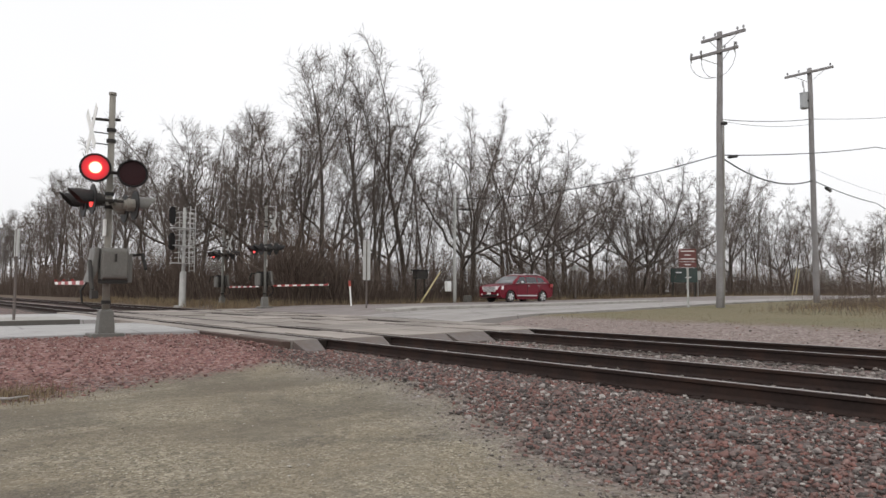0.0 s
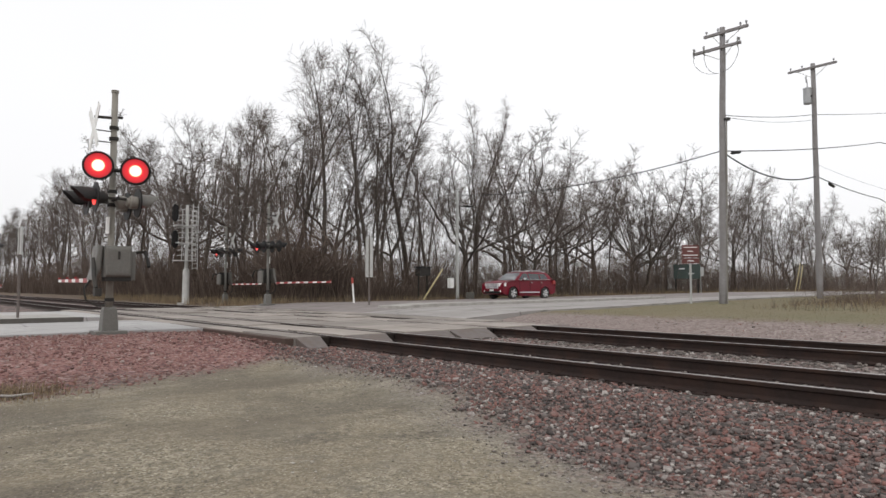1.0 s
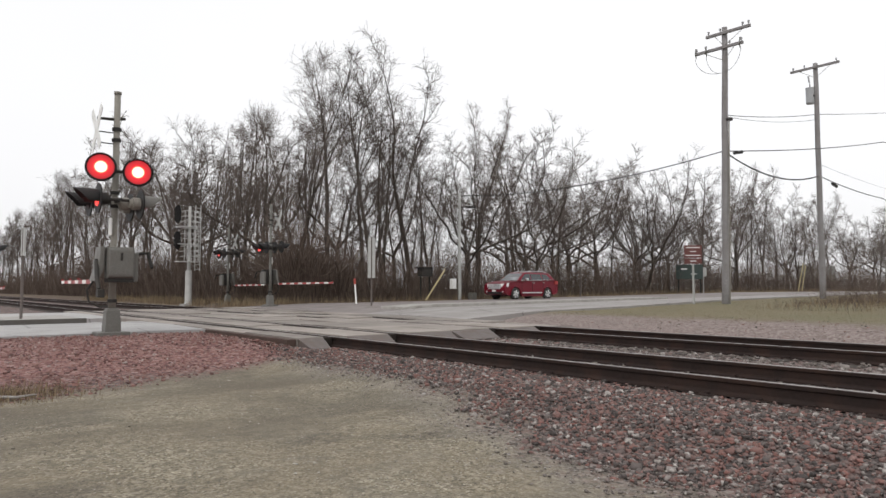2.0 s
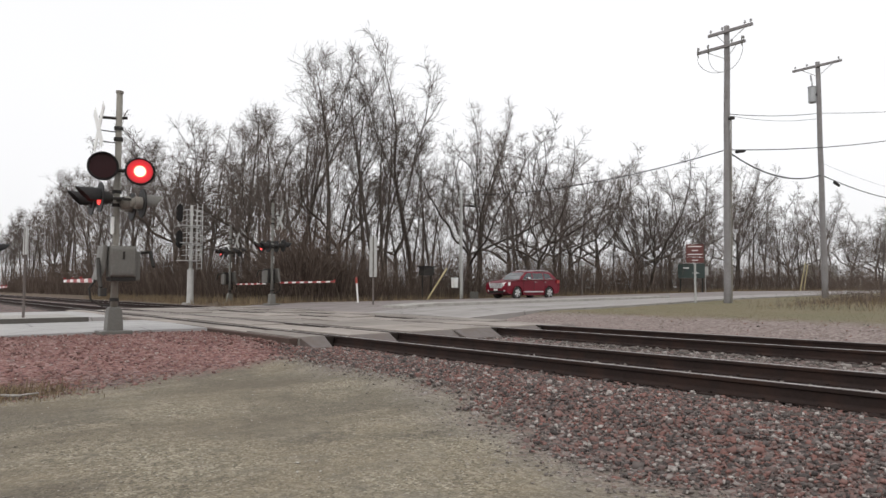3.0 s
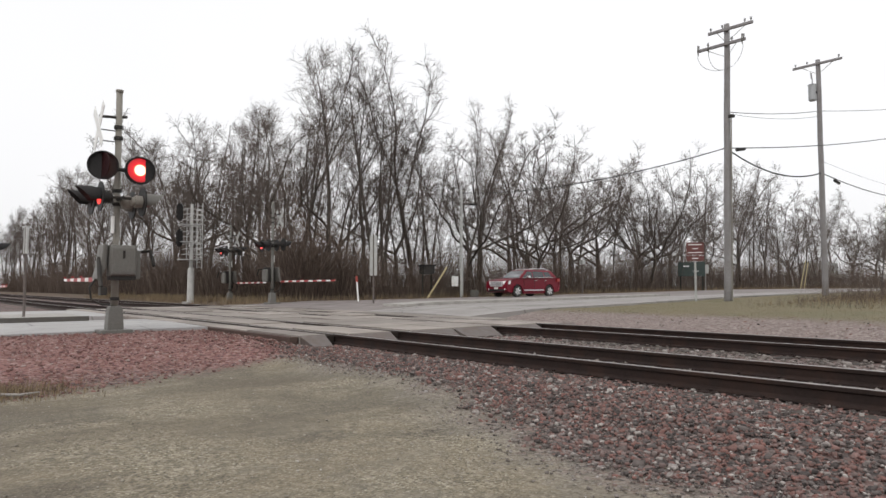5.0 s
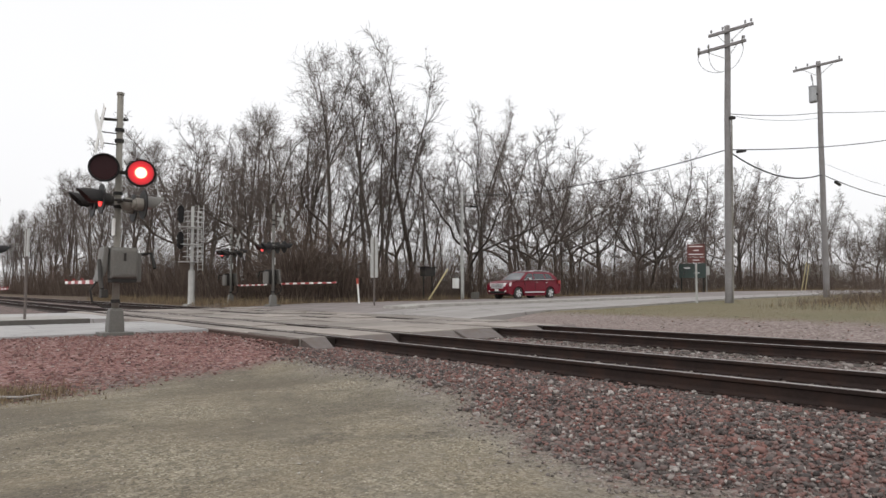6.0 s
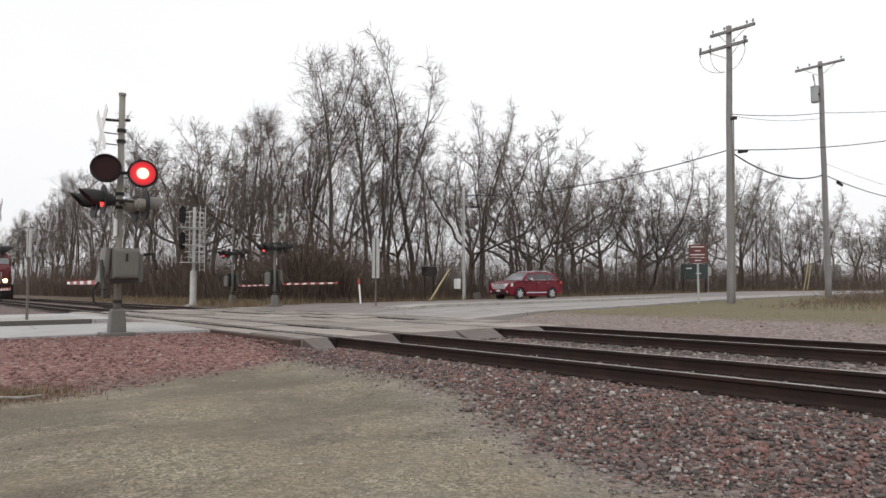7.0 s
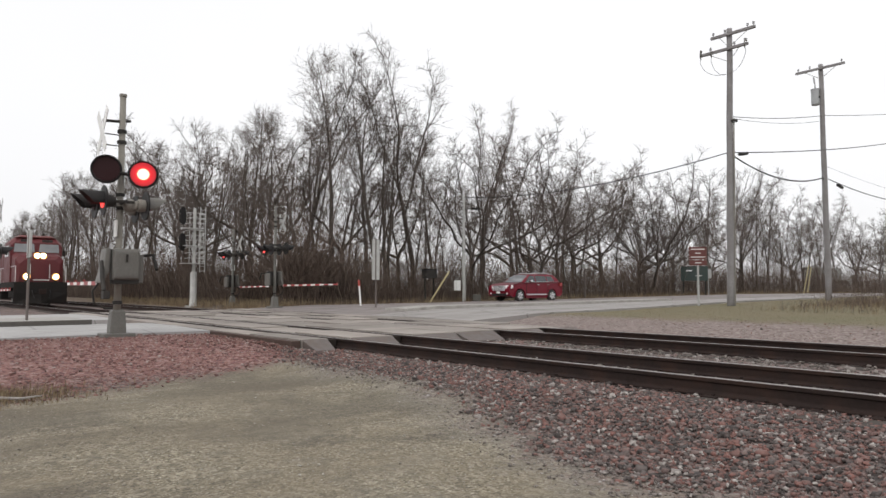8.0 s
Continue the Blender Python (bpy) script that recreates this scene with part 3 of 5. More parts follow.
def bare_tree(seed, height, stems=1, crown=0.3, spread=0.8, lean=0.0, thick=1.0, dense=1.0, crook=0.12, leaders=0, reach=0.26):
    """A leafless tree: trunk and boughs, then limbs, branches and crooked twigs.
    With leaders the bole ends at the crown's foot and parts into that many boughs."""
    rng = np.random.RandomState(seed)
    trunk, limbs, twigs = [], [], []
    for k in range(stems):
        h = height * (1 if k == 0 else rng.uniform(0.78, 0.97))
        a = rng.uniform(0, 6.28)
        out = np.array((math.cos(a), math.sin(a), 0))
        base = np.array((0.0, 0.0, -0.4)) + (out * rng.uniform(0.25, 0.6) if k else 0)
        way = np.array((lean + rng.normal(0, 0.02), rng.normal(0, 0.02), 1)) + (0.045 * out if stems > 1 else 0)
        r = 0.0100 * h * thick * (1 if k == 0 else 0.8)
        carriers = []
        if leaders:
            bole, brad = grow(rng, base, way, h * crown + 0.4, r, r * 0.74, 6, 0.03 + crook * 0.3, 0.03)
            brad[0] *= 1.35
            trunk.append((bole, brad, 8))
            a0 = rng.uniform(0, 6.28)
            for j in range(leaders):
                tilt = spread * (rng.uniform(0.25, 0.5) if j == 0 else rng.uniform(0.65, 1.1))
                az = a0 + 2 * math.pi * j / leaders + rng.normal(0, 0.25)
                side = np.array((math.cos(az), math.sin(az), 0))
                ln = h * (1 - crown) * rng.uniform(0.95, 1.15)
                at = bole[-1] if j < 2 else along(bole, rng.uniform(0.72, 0.98))[0]
                q, qr = grow(rng, at, unit(bole[-1] - bole[-2]) * math.cos(tilt) + side * math.sin(tilt), ln, r * rng.uniform(0.42, 0.58), 0.014, 10, crook, 0.10)
                trunk.append((q, qr, 6))
                carriers.append((q, qr, 0.15, h * 0.8, rng.randint(11, 14)))
        else:
            p, rad = grow(rng, base, way, h, r, 0.016, 14, 0.018 + crook * 0.2, 0.08)
            rad[0] *= 1.35
            trunk.append((p, rad, 8))
            carriers.append((p, rad, crown, h, rng.randint(21, 26)))
        for p, rad, low, size, count in carriers:
            count = max(4, int(count * dense))
            turn = rng.uniform(0, 6.28)
            for i in range(count):
                g = (i + rng.uniform(0, 1)) / count
                at, w, j = along(p, low + (0.98 - low) * g)
                turn += 2.4 + rng.normal(0, 0.4)
                side = np.cross(w, (math.cos(turn), math.sin(turn), 0.15))
                tilt = rng.uniform(0.65, 1.15) * min(1.0, spread + 0.15)
                ln = size * reach * rng.uniform(0.65, 1.2) * (1.1 - 0.68 * g ** 1.3)
                lp, lr = grow(rng, at, unit(w) * math.cos(tilt) + unit(side) * math.sin(tilt), ln, max(0.022, rad[j] * rng.uniform(0.3, 0.48)), 0.011, 6, crook * 1.2, 0.13)
                limbs.append((lp, lr, 5))
                for m in range(int(rng.randint(7, 10) * min(1.0, dense) * min(1.0, 0.3 + 0.3 * ln)) + 1):
                    g2 = rng.uniform(0.12, 1.0)
                    at2, w2, c = along(lp, g2)
                    l2 = ln * rng.uniform(0.28, 0.52) * (1.2 - 0.5 * g2)
                    bp, br = grow(rng, at2, aside(rng, w2, rng.uniform(0.4, 1.0)), l2, max(0.0125, lr[c] * 0.45), 0.008, 3, 0.22, 0.07)
                    limbs.append((bp, br, 3))
                    for n in range(4):
                        at3, w3, c3 = along(bp, rng.uniform(0.15, 1.0))
                        l3 = rng.uniform(0.4, 1.0) * (0.6 + 0.03 * height) * min(1.0, 0.35 + 0.3 * ln)
                        tp, tr = grow(rng, at3, aside(rng, w3, rng.uniform(0.35, 1.05)), l3, 0.0095, 0.006, 2, 0.3, 0.03)
                        twigs.append((tp, tr, 3))
                        at4, w4, _ = along(tp, rng.uniform(0.3, 0.9))
                        fp, fr = grow(rng, at4, aside(rng, w4, rng.uniform(0.4, 1.1)), l3 * rng.uniform(0.45, 0.8), 0.0075, 0.005, 1, 0.2, 0.0)
                        twigs.append((fp, fr, 3))
    return trunk, limbs, twigs


def tree_thing(name, seed, height, m, label, bark=None, **shape):
    trunk, limbs, twigs = bare_tree(seed, height, **shape)
    grown = np.percentile([p[-1][2] for p, r, n in twigs], 99.3)
    trunk, limbs, twigs = [[(p * (height / grown), r, n) for p, r, n in lines] for lines in (trunk, limbs, twigs)]
    ob = thing(name, m, label, "tree", "bare trees behind the crossing")
    for title, lines, mt in (("trunk", trunk, bark or M_BARK), ("crown", limbs + twigs, bark or M_TWIG)):
        p = new(title, tubes_mesh(title, lines, mt))
        p.parent = ob
    return ob


def profile(stops, v):
    """A height read off between (place, height) stops."""
    for (a, p), (b, q) in zip(stops, stops[1:]):
        if v <= b:
            return p + (q - p) * max(0.0, (v - a) / (b - a))
    return stops[-1][1]


def build_trees():
    kinds = {
        "tall": (17.0, dict(crown=0.34, spread=0.65, thick=1.1, crook=0.09, reach=0.23), "tall leafless grey-barked tree in the roadside wood"),
        "fork": (17.0, dict(crown=0.45, spread=0.40, leaders=3, thick=1.0, crook=0.09, dense=0.85, reach=0.2), "leafless tree that forks into three high boughs"),
        "stand": (16.5, dict(stems=3, crown=0.4, spread=0.65, thick=1.2, dense=0.6, crook=0.08, reach=0.22), "leafless tree with three close dark stems"),
        "oak": (12.5, dict(crown=0.26, spread=0.95, leaders=5, thick=1.35, crook=0.19, dense=0.8, reach=0.24), "leafless tree with a broad crown of crooked boughs"),
        "lean": (12.5, dict(crown=0.24, spread=1.05, leaders=5, lean=0.28, thick=1.35, crook=0.21, dense=0.8, reach=0.25), "leaning leafless tree with long arching boughs"),
        "pair": (12.0, dict(stems=2, crown=0.25, spread=0.85, crook=0.12, dense=0.65), "leafless tree with two crooked stems in the wood"),
        "thin": (13.0, dict(crown=0.38, spread=0.75, thick=0.8, dense=0.75, crook=0.10), "slender leafless tree among the thicket"),
        "far": (14.0, dict(crown=0.25, spread=0.8, thick=0.9, dense=0.5, crook=0.15, reach=0.3), "leafless tree deep in the wood"),
    }
    made = {}
    rng = random.Random(5)

    def plant(kind, d, s, h, turn=None):
        base, shape, words = kinds[kind]
        f = h * 0.97 / base
        wide = f * rng.uniform(0.92, 1.1)
        m = place(d, s, ground_height(d, s), rng.uniform(0, 360) if turn is None else turn) @ Matrix.Diagonal((wide, wide, f, 1))
        if kind not in made:
            made[kind] = tree_thing("tree", 40 + len(made), base, Matrix(), words, **shape)
            made[kind].matrix_world = m
            return
        kept = made[kind].matrix_world.copy()
        made[kind].matrix_world = Matrix()
        copy_thing(made[kind], m)
        made[kind].matrix_world = kept

    # the trees that stand out at the wood's edge; a turn of -39 leans along the road
    for kind, d, s, h, turn in (
            ("tall", 21.7, 38.4, 17.3, 20), ("fork", 21.9, 42.6, 17.6, 80), ("stand", 25.4, 38.1, 15.9, 0), ("tall", 25.3, 39.6, 15.4, 140),
            ("fork", 29.1, 39.1, 18.1, -39), ("oak", 31.6, 36.1, 13.0, 60), ("fork", 33.9, 37.1, 14.2, 10), ("lean", 37.6, 35.6, 12.4, -39),
            ("oak", 42.8, 37.6, 13.4, 200), ("lean", 53.2, 36.1, 13.2, -39), ("oak", 51.7, 36.1, 11.6, 100), ("oak", 70.5, 36.1, 13.6, 300),
            ("lean", 84.5, 36.1, 11.2, 130)):
        plant(kind, d, s, h, turn)

    # heights along the tracks (by s) and along the road (by d)
    by_track = ((38, 15.0), (46, 17.2), (55, 17.4), (65, 19.8), (80, 20.8), (100, 21.0), (130, 22.5), (190, 21.0), (280, 18.0))
    by_road = ((20, 13.0), (29, 13.6), (34, 14.2), (40, 15.8), (44, 16.4), (50, 15.6), (58, 14.4), (72, 17.0), (86, 15.6), (96, 14.4), (140, 15.6))
    rows = ((1.6, 2.6, 0.66, ("thin", "pair", "thin", "pair", "thin")), (6.0, 2.9, 1.0, ("tall", "fork", "thin", "stand", "oak")), (11.5, 4.0, 1.08, ("far", "far", "far")))
    for back, step, share, mix in rows:
        s = 39.0 + 0.5 * back
        while s < 225:
            plant(rng.choice(mix), 17.7 + back + rng.uniform(-0.9, 1.3), s, profile(by_track, s - back) * share * rng.uniform(0.88, 1.02))
            s += step * rng.uniform(0.75, 1.2) * (1 + 0.028 * (s - 39))
        d = 20.5 + back
        while d < 135:
            kind = rng.choice(mix if d < 32 or back > 8 else ("pair", "thin", "oak", "pair") if back < 3 else ("oak", "oak", "pair", "lean", "fork"))
            plant(kind, d, 34.8 + back + rng.uniform(-0.9, 1.3), profile(by_road, d - 0.6 * back) * share * rng.uniform(0.88, 1.02))
            d += step * rng.uniform(0.75, 1.2) * (1 + 0.024 * (d - 20))
    # shrubs on the grass beyond the poles
    for kind, d, s, h in (("pair", 40.2, 13, 5.0), ("pair", 43, 12.2, 5.6), ("thin", 44.6, 13.6, 5.4), ("pair", 47.5, 12, 6.2), ("pair", 45.5, 10.8, 5.4)):
        plant(kind, d, s, h)


def stems(name, count, region, low, high, material, label, kids=3, radius=0.008, bend=0.12):
    """Thin leafless stems, each with a few side shoots, in one mesh."""
    rng = np.random.RandomState(count)
    base = np.array([(d, q, ground_height(d, q) - 0.1) for d, q in (region(rng) for _ in range(count))])
    h = rng.uniform(low, high, count) * np.array([0.9 + 0.8 * noise.noise((q[0] * 0.22, q[1] * 0.22, 9)) for q in base])
    w = np.concatenate([rng.normal(0, 0.25, (count, 2)), np.ones((count, 1))], 1)
    mid = base + w * h[:, None] * 0.5
    top = mid + (w + rng.normal(0, bend * 2, (count, 3))) * h[:, None] * 0.5
    p = np.stack([base, mid, top], 1)
    thick = radius * (0.6 + 0.5 * h / high)
    v, f = tube_batch(p, np.stack([thick, thick * 0.75, thick * 0.4], 1), 3)
    vs, fs, o = [v], [f], len(v)
    for _ in range(kids):
        g = rng.uniform(0.3, 0.98, (count, 1))
        at = np.where(g < 0.5, base + (mid - base) * g * 2, mid + (top - mid) * (g * 2 - 1))
        way = rng.normal(0, 0.6, (count, 3)) + np.array((0, 0, 0.75))
        end = at + way * h[:, None] * rng.uniform(0.14, 0.34, (count, 1))
        v, f = tube_batch(np.stack([at, end], 1), np.stack([thick * 0.6, thick * 0.3], 1), 3)
        vs.append(v)
        fs.append(f + o)
        o += len(v)
    ob = new(name, raw_mesh(name, np.concatenate(vs), np.concatenate(fs), material))
    ob.matrix_world = TR
    return tagged(ob, label, "undergrowth", kind="stuff")


def blades(name, count, region, low, high, material, label, width=0.012):
    rng = np.random.RandomState(count)
    v, n = [], 0
    while n < count:
        d, s = region(rng)
        z = ground_height(d, s) - 0.02
        a, h = rng.uniform(0, 6.28), rng.uniform(low, high)
        ln, la = rng.normal(0, 0.28) * h, rng.uniform(0, 6.28)
        c, sn = math.cos(a) * width, math.sin(a) * width
        v += [(d - c, s - sn, z), (d + c, s + sn, z), (d + ln * math.cos(la), s + ln * math.sin(la), z + h)]
        n += 1
    ob = new(name, raw_mesh(name, v, np.arange(count * 3).reshape(-1, 3), material))
    ob.matrix_world = TR
    return tagged(ob, label, "grass", kind="stuff")


def along_road(rng):
    return 17.5 + 105 * rng.uniform() ** 1.7, 33.9 + abs(rng.normal(0, 3.8))


def along_track(rng):
    return 16.8 + abs(rng.normal(0, 3.5)), 34 + 130 * rng.uniform() ** 1.5


def far_along_track(rng):
    return 17.2 + abs(rng.normal(0, 3.5)), 60 + 110 * rng.uniform() ** 1.3


def deep_wood(rng):
    return (18.5 + 100 * rng.uniform(), 38 + 22 * rng.uniform()) if rng.uniform() < 0.4 else (18.5 + 22 * rng.uniform(), 38 + 140 * rng.uniform())


def verge_left(rng):
    while True:
        d, s = 14.6 + abs(rng.normal(0, 1.3)), 32.8 + 40 * rng.uniform() ** 1.5
        if noise.noise((d * 0.5, s * 0.3, 2)) > rng.uniform(-0.5, 0.45):
            return d, s


def verge_road(rng):
    return 16 + 80 * rng.uniform(), 32.6 + abs(rng.normal(0, 0.7))


def right_scrub(rng):
    d = rng.normal(33.5, 5.0)
    return max(d, 22.5), rng.uniform(1, 12.8) - 0.12 * max(0, 34 - d)


def right_turf(rng):
    d = 16.4 + 27 * rng.uniform() ** 1.4
    return d, rng.uniform(-6, near_edge(d) - 0.25)


def lot_weeds(rng):
    return rng.normal(0.75, 0.5), rng.normal(9.15, 0.33)


def build_undergrowth():
    stems("brush_thicket", 11500, along_road, 0.9, 3.4, M_BRUSH, "tangled brown leafless brush along the road", 3, radius=0.013, bend=0.2)
    stems("brush_thicket", 2600, far_along_track, 1.5, 5.6, M_BRUSH, "tall brown leafless brush far along the tracks", 3, radius=0.016, bend=0.2)
    stems("brush_thicket", 7500, along_track, 1.0, 3.6, M_BRUSH, "tangled brown leafless brush along the tracks", 3, radius=0.014, bend=0.2)
    stems("far_wood", 2900, deep_wood, 2.0, 6.5, M_BRUSH, "dense grey saplings deeper in the wood", 7, radius=0.017, bend=0.16)
    stems("roadside_scrub", 3400, right_scrub, 0.25, 0.95, M_BRUSH, "low brown scrub beside the utility poles", 3, radius=0.005, bend=0.35)
    blades("dry_grass", 7000, verge_left, 0.12, 0.55, M_STRAW, "tan dry grass beside the tracks")
    blades("dry_grass", 6000, verge_road, 0.15, 0.5, M_STRAW, "tan dry grass at the road's edge")
    blades("tall_dry_grass", 12000, right_scrub, 0.08, 0.34, M_STRAW, "tall dry grass among the roadside scrub", 0.006)
    blades("turf", 42000, right_turf, 0.015, 0.055, M_TURF, "short winter turf between road and tracks", 0.006)
    blades("weeds", 4200, lot_weeds, 0.03, 0.13, M_STRAW, "patch of dead tan weeds at the lot's edge", 0.006)


# ---- crossing signals ----
def disc(mesh, r, y0, y1, n=28, x=0.0, z=0.0):
    ring = [(x + r * math.cos(2 * math.pi * k / n), z + r * math.sin(2 * math.pi * k / n)) for k in range(n)]
    return mesh.prism(ring, y0, y1)


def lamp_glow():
    """Red lens lit from behind: hot middle, deep red halo painted at the rim."""
    q = Nodes("lit_lens_with_halo")
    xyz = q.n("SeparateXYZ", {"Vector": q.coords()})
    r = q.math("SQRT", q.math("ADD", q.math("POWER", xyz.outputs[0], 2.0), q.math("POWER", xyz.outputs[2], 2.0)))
    # Outer red ring stands in for glow on the hood and backing disc.
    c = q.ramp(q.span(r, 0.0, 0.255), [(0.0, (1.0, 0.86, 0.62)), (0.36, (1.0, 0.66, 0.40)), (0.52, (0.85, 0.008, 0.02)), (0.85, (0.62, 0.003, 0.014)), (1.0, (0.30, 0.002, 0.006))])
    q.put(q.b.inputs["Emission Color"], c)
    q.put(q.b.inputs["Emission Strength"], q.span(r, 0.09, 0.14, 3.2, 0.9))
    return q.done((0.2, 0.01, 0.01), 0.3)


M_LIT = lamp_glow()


def flasher(parent, at, size=0.305, hood=0.28, turning=False, glowing=True, shell=None, shade=None):
    """A black background disc with hood and housing that faces -y."""
    ob = part("flasher", disc(Mesh(), size, -0.012, 0.012, 32), M_BLACK, parent, "black round background disc", 0.004, at=at)
    m = Mesh()
    disc(m, 0.13, 0.012, 0.16, 20)
    disc(m, 0.09, 0.16, 0.22, 20)
    part("lamp_housing", m, shell or M_DARK, ob, "cast lamp housing", 0.012)
    n, r = 18, 0.268 if turning else 0.185
    out, inn = [], []
    for k in range(n + 1):
        a = radians(-25 + 230 * k / n)
        out.append((r * math.cos(a), r * math.sin(a)))
        inn.append(((r - 0.008) * math.cos(a), (r - 0.008) * math.sin(a)))
    visor = Mesh()
    ring = out + inn[::-1]
    visor.loft([[(x, -0.012, z) for x, z in ring], [(x, -0.012 - hood * (0.35 + 0.65 * max(0.0, (z + 0.1) / 0.3)), z) for x, z in ring]])
    part("hood", visor, shade or M_BLACK, ob, "sheet-metal hood")
    if turning:
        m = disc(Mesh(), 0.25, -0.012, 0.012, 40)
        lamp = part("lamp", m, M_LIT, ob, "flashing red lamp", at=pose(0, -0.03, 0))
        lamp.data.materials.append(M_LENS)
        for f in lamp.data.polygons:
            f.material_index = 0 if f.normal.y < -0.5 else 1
        return ob, lamp
    part("lens", disc(Mesh(), 0.155, -0.03, -0.014, 20), M_GLINT if glowing else M_LENS, ob, "red lens")
    return ob, None


def gate_arm(parent, length, side):
    arm = part("gate_arm", Mesh().loft([[(side - 0.02, 0.25, 0.975), (side + 0.02, 0.25, 0.975), (side + 0.02, 0.25, 1.06), (side - 0.02, 0.25, 1.06)],
                                        [(side - 0.012, length, 1.0), (side + 0.012, length, 1.0), (side + 0.012, length, 1.06), (side - 0.012, length, 1.06)]]), M_WHITE, parent, "lowered red and white striped arm")
    n = int(length / 0.406)
    for k in range(n):
        if k % 2:
            continue
        y0, y1 = 0.3 + k * (length - 0.3) / n, 0.3 + (k + 1) * (length - 0.3) / n
        g = [1 - (y - 0.25) / (length - 0.25) for y in (y0, y1)]
        rings = []
        for y, q in zip((y0, y1), g):
            w, lo, hi = 0.0155 + 0.008 * q, 0.997 - 0.025 * q, 1.063 + 0.0 * q
            rings.append([(side - w, y, lo), (side + w, y, lo), (side + w, y, hi), (side - w, y, hi)])
        part("stripe", Mesh().loft(rings), M_RED, arm, "red reflective band")
    for k in (0.45, 0.72, 0.99):
        m = Mesh().tube([(side, length * k, 1.07), (side, length * k, 1.11)], 0.03, 8)
        part("arm_lamp", m, M_RED, arm, "small red arm lamp")


def crossing_signal(m, arm_length, label, lights=2.8, near=False, top=4.95):
    sig = thing("crossing_signal", m, label, "crossing signal", "crossing signals")
    base = Mesh().loft([[(-a, -a, z), (a, -a, z), (a, a, z), (-a, a, z)] for a, z in ((0.155, -0.1), (0.15, 0.12), (0.13, 0.42), (0.10, 0.47))])
    part("base", base, M_CASE, sig, "stained grey junction base", 0.012)
    part("footing", Mesh().box(-0.30, 0.30, -0.30, 0.30, -0.4, -0.01), M_CASE, sig, "low stained footing", 0.02)
    part("mast", Mesh().tube([(0, 0, 0.45), (0, 0, 1.2), (0, 0, top)], [0.075, 0.068, 0.062], 16), M_ALU if near else M_CASE, sig, "weathered aluminium mast", shade=True)
    part("mast_cap", Mesh().tube([(0, 0, top), (0, 0, top + 0.05), (0, 0, top + 0.06)], [0.075, 0.075, 0.03], 14), M_ALU, sig)
    for z in (0.62, lights + 0.18, lights - 0.1, top - 0.75, top - 0.98):
        part("clamp", Mesh().tube([(0, 0, z - 0.035), (0, 0, z + 0.035)], 0.092, 14), M_DARK, sig)
    # crossbuck on its stand-off, square to the road
    cz = top - 0.78
    part("crossbuck_bracket", Mesh().tube([(0.16, 0.0, cz + 0.28), (-0.05, 0, cz + 0.24), (-0.38, 0, cz + 0.22)], 0.03, 8), M_DARK, sig)
    for dz in (-0.05, -0.28):
        part("crossbuck_strut", Mesh().tube([(0, 0, cz + dz), (-0.36, 0, cz + dz)], 0.012, 6), M_DARK, sig)
    for k in (-1, 1):
        blade = Mesh().box(-0.006, 0.006, -0.56, 0.56, -0.10, 0.10)
        part("crossbuck_blade", blade, M_WHITE if near else M_SIGNBACK, sig, "pale crossbuck blade", at=pose(-0.385 - 0.007 * k, 0, cz, 48 * k, 0, 0))
    # pairs that face the road both ways
    part("crossarm", Mesh().tube([(0, -0.48, lights), (0, 0.48, lights)], 0.035, 10).tube([(-0.25, 0.0, lights + 0.05), (0.25, 0, lights + 0.05)], 0.03, 10).tube([(-0.25, -0.38, lights), (0.25, -0.38, lights)], 0.03, 8).tube([(-0.25, 0.38, lights), (0.25, 0.38, lights)], 0.03, 8), M_DARK, sig)
    for y in (-0.38, 0.38):
        flasher(sig, pose(-0.40, y, lights, 0, 0, -90), hood=0.46, glowing=y < 0)
        flasher(sig, pose(0.40, y, lights - 0.06, 0, 0, 90), hood=0.42, glowing=y < 0, shell=M_ALU if near else None, shade=M_CASE if near else None)
    # gate machine
    case = Mesh().loft([[(-w, y0, z) if q < 2 else (w, y0, z) for q, (y0, z) in enumerate(((a, b), (a, c), (a, c), (a, b)))] for a, b, c, w in ((-0.42, 1.12, 1.66, 0.23), (-0.38, 1.08, 1.72, 0.255), (-0.10, 1.08, 1.72, 0.255))])
    machine = part("gate_machine", case, M_CASE if near else M_DARK, sig, "grey gate machine case", 0.03, at=pose(0.06, 0, 0))
    part("rib", Mesh().box(-0.19, 0.19, -0.428, -0.415, 1.17, 1.19), M_CASE, machine, "pressed rib")
    part("cover_latch", Mesh().box(-0.02, 0.02, -0.445, -0.42, 1.44, 1.6), M_DARK, machine)
    part("lower_housing", Mesh().box(-0.24, 0.26, -0.36, -0.08, 1.0, 1.09), M_DARK, machine, "dark lower housing", 0.02)
    part("side_bracket", Mesh().loft([[(a, -0.3, z), (b, -0.3, z), (b, 0.2, z), (a, 0.2, z)] for a, b, z in ((-0.47, -0.40, 1.02), (-0.41, -0.30, 1.25), (-0.36, -0.265, 1.73))]).box(0.262, 0.37, -0.26, 0.2, 1.02, 1.62), M_CASE, machine, "cast side arms", 0.025)
    part("counterweight", Mesh().tube([(-0.40, -0.12, 1.45), (-0.47, -0.5, 1.1), (-0.48, -0.72, 0.86)], [0.05, 0.045, 0.04], 8)
         .box(-0.52, -0.40, -0.86, -0.66, 0.70, 0.86), M_DARK, machine, "dark counterweight arm", 0.012)
    part("far_counterweight", Mesh().tube([(0.42, -0.05, 1.6), (0.60, -0.1, 1.62), (0.62, -0.3, 1.3)], 0.035, 8), M_DARK, machine)
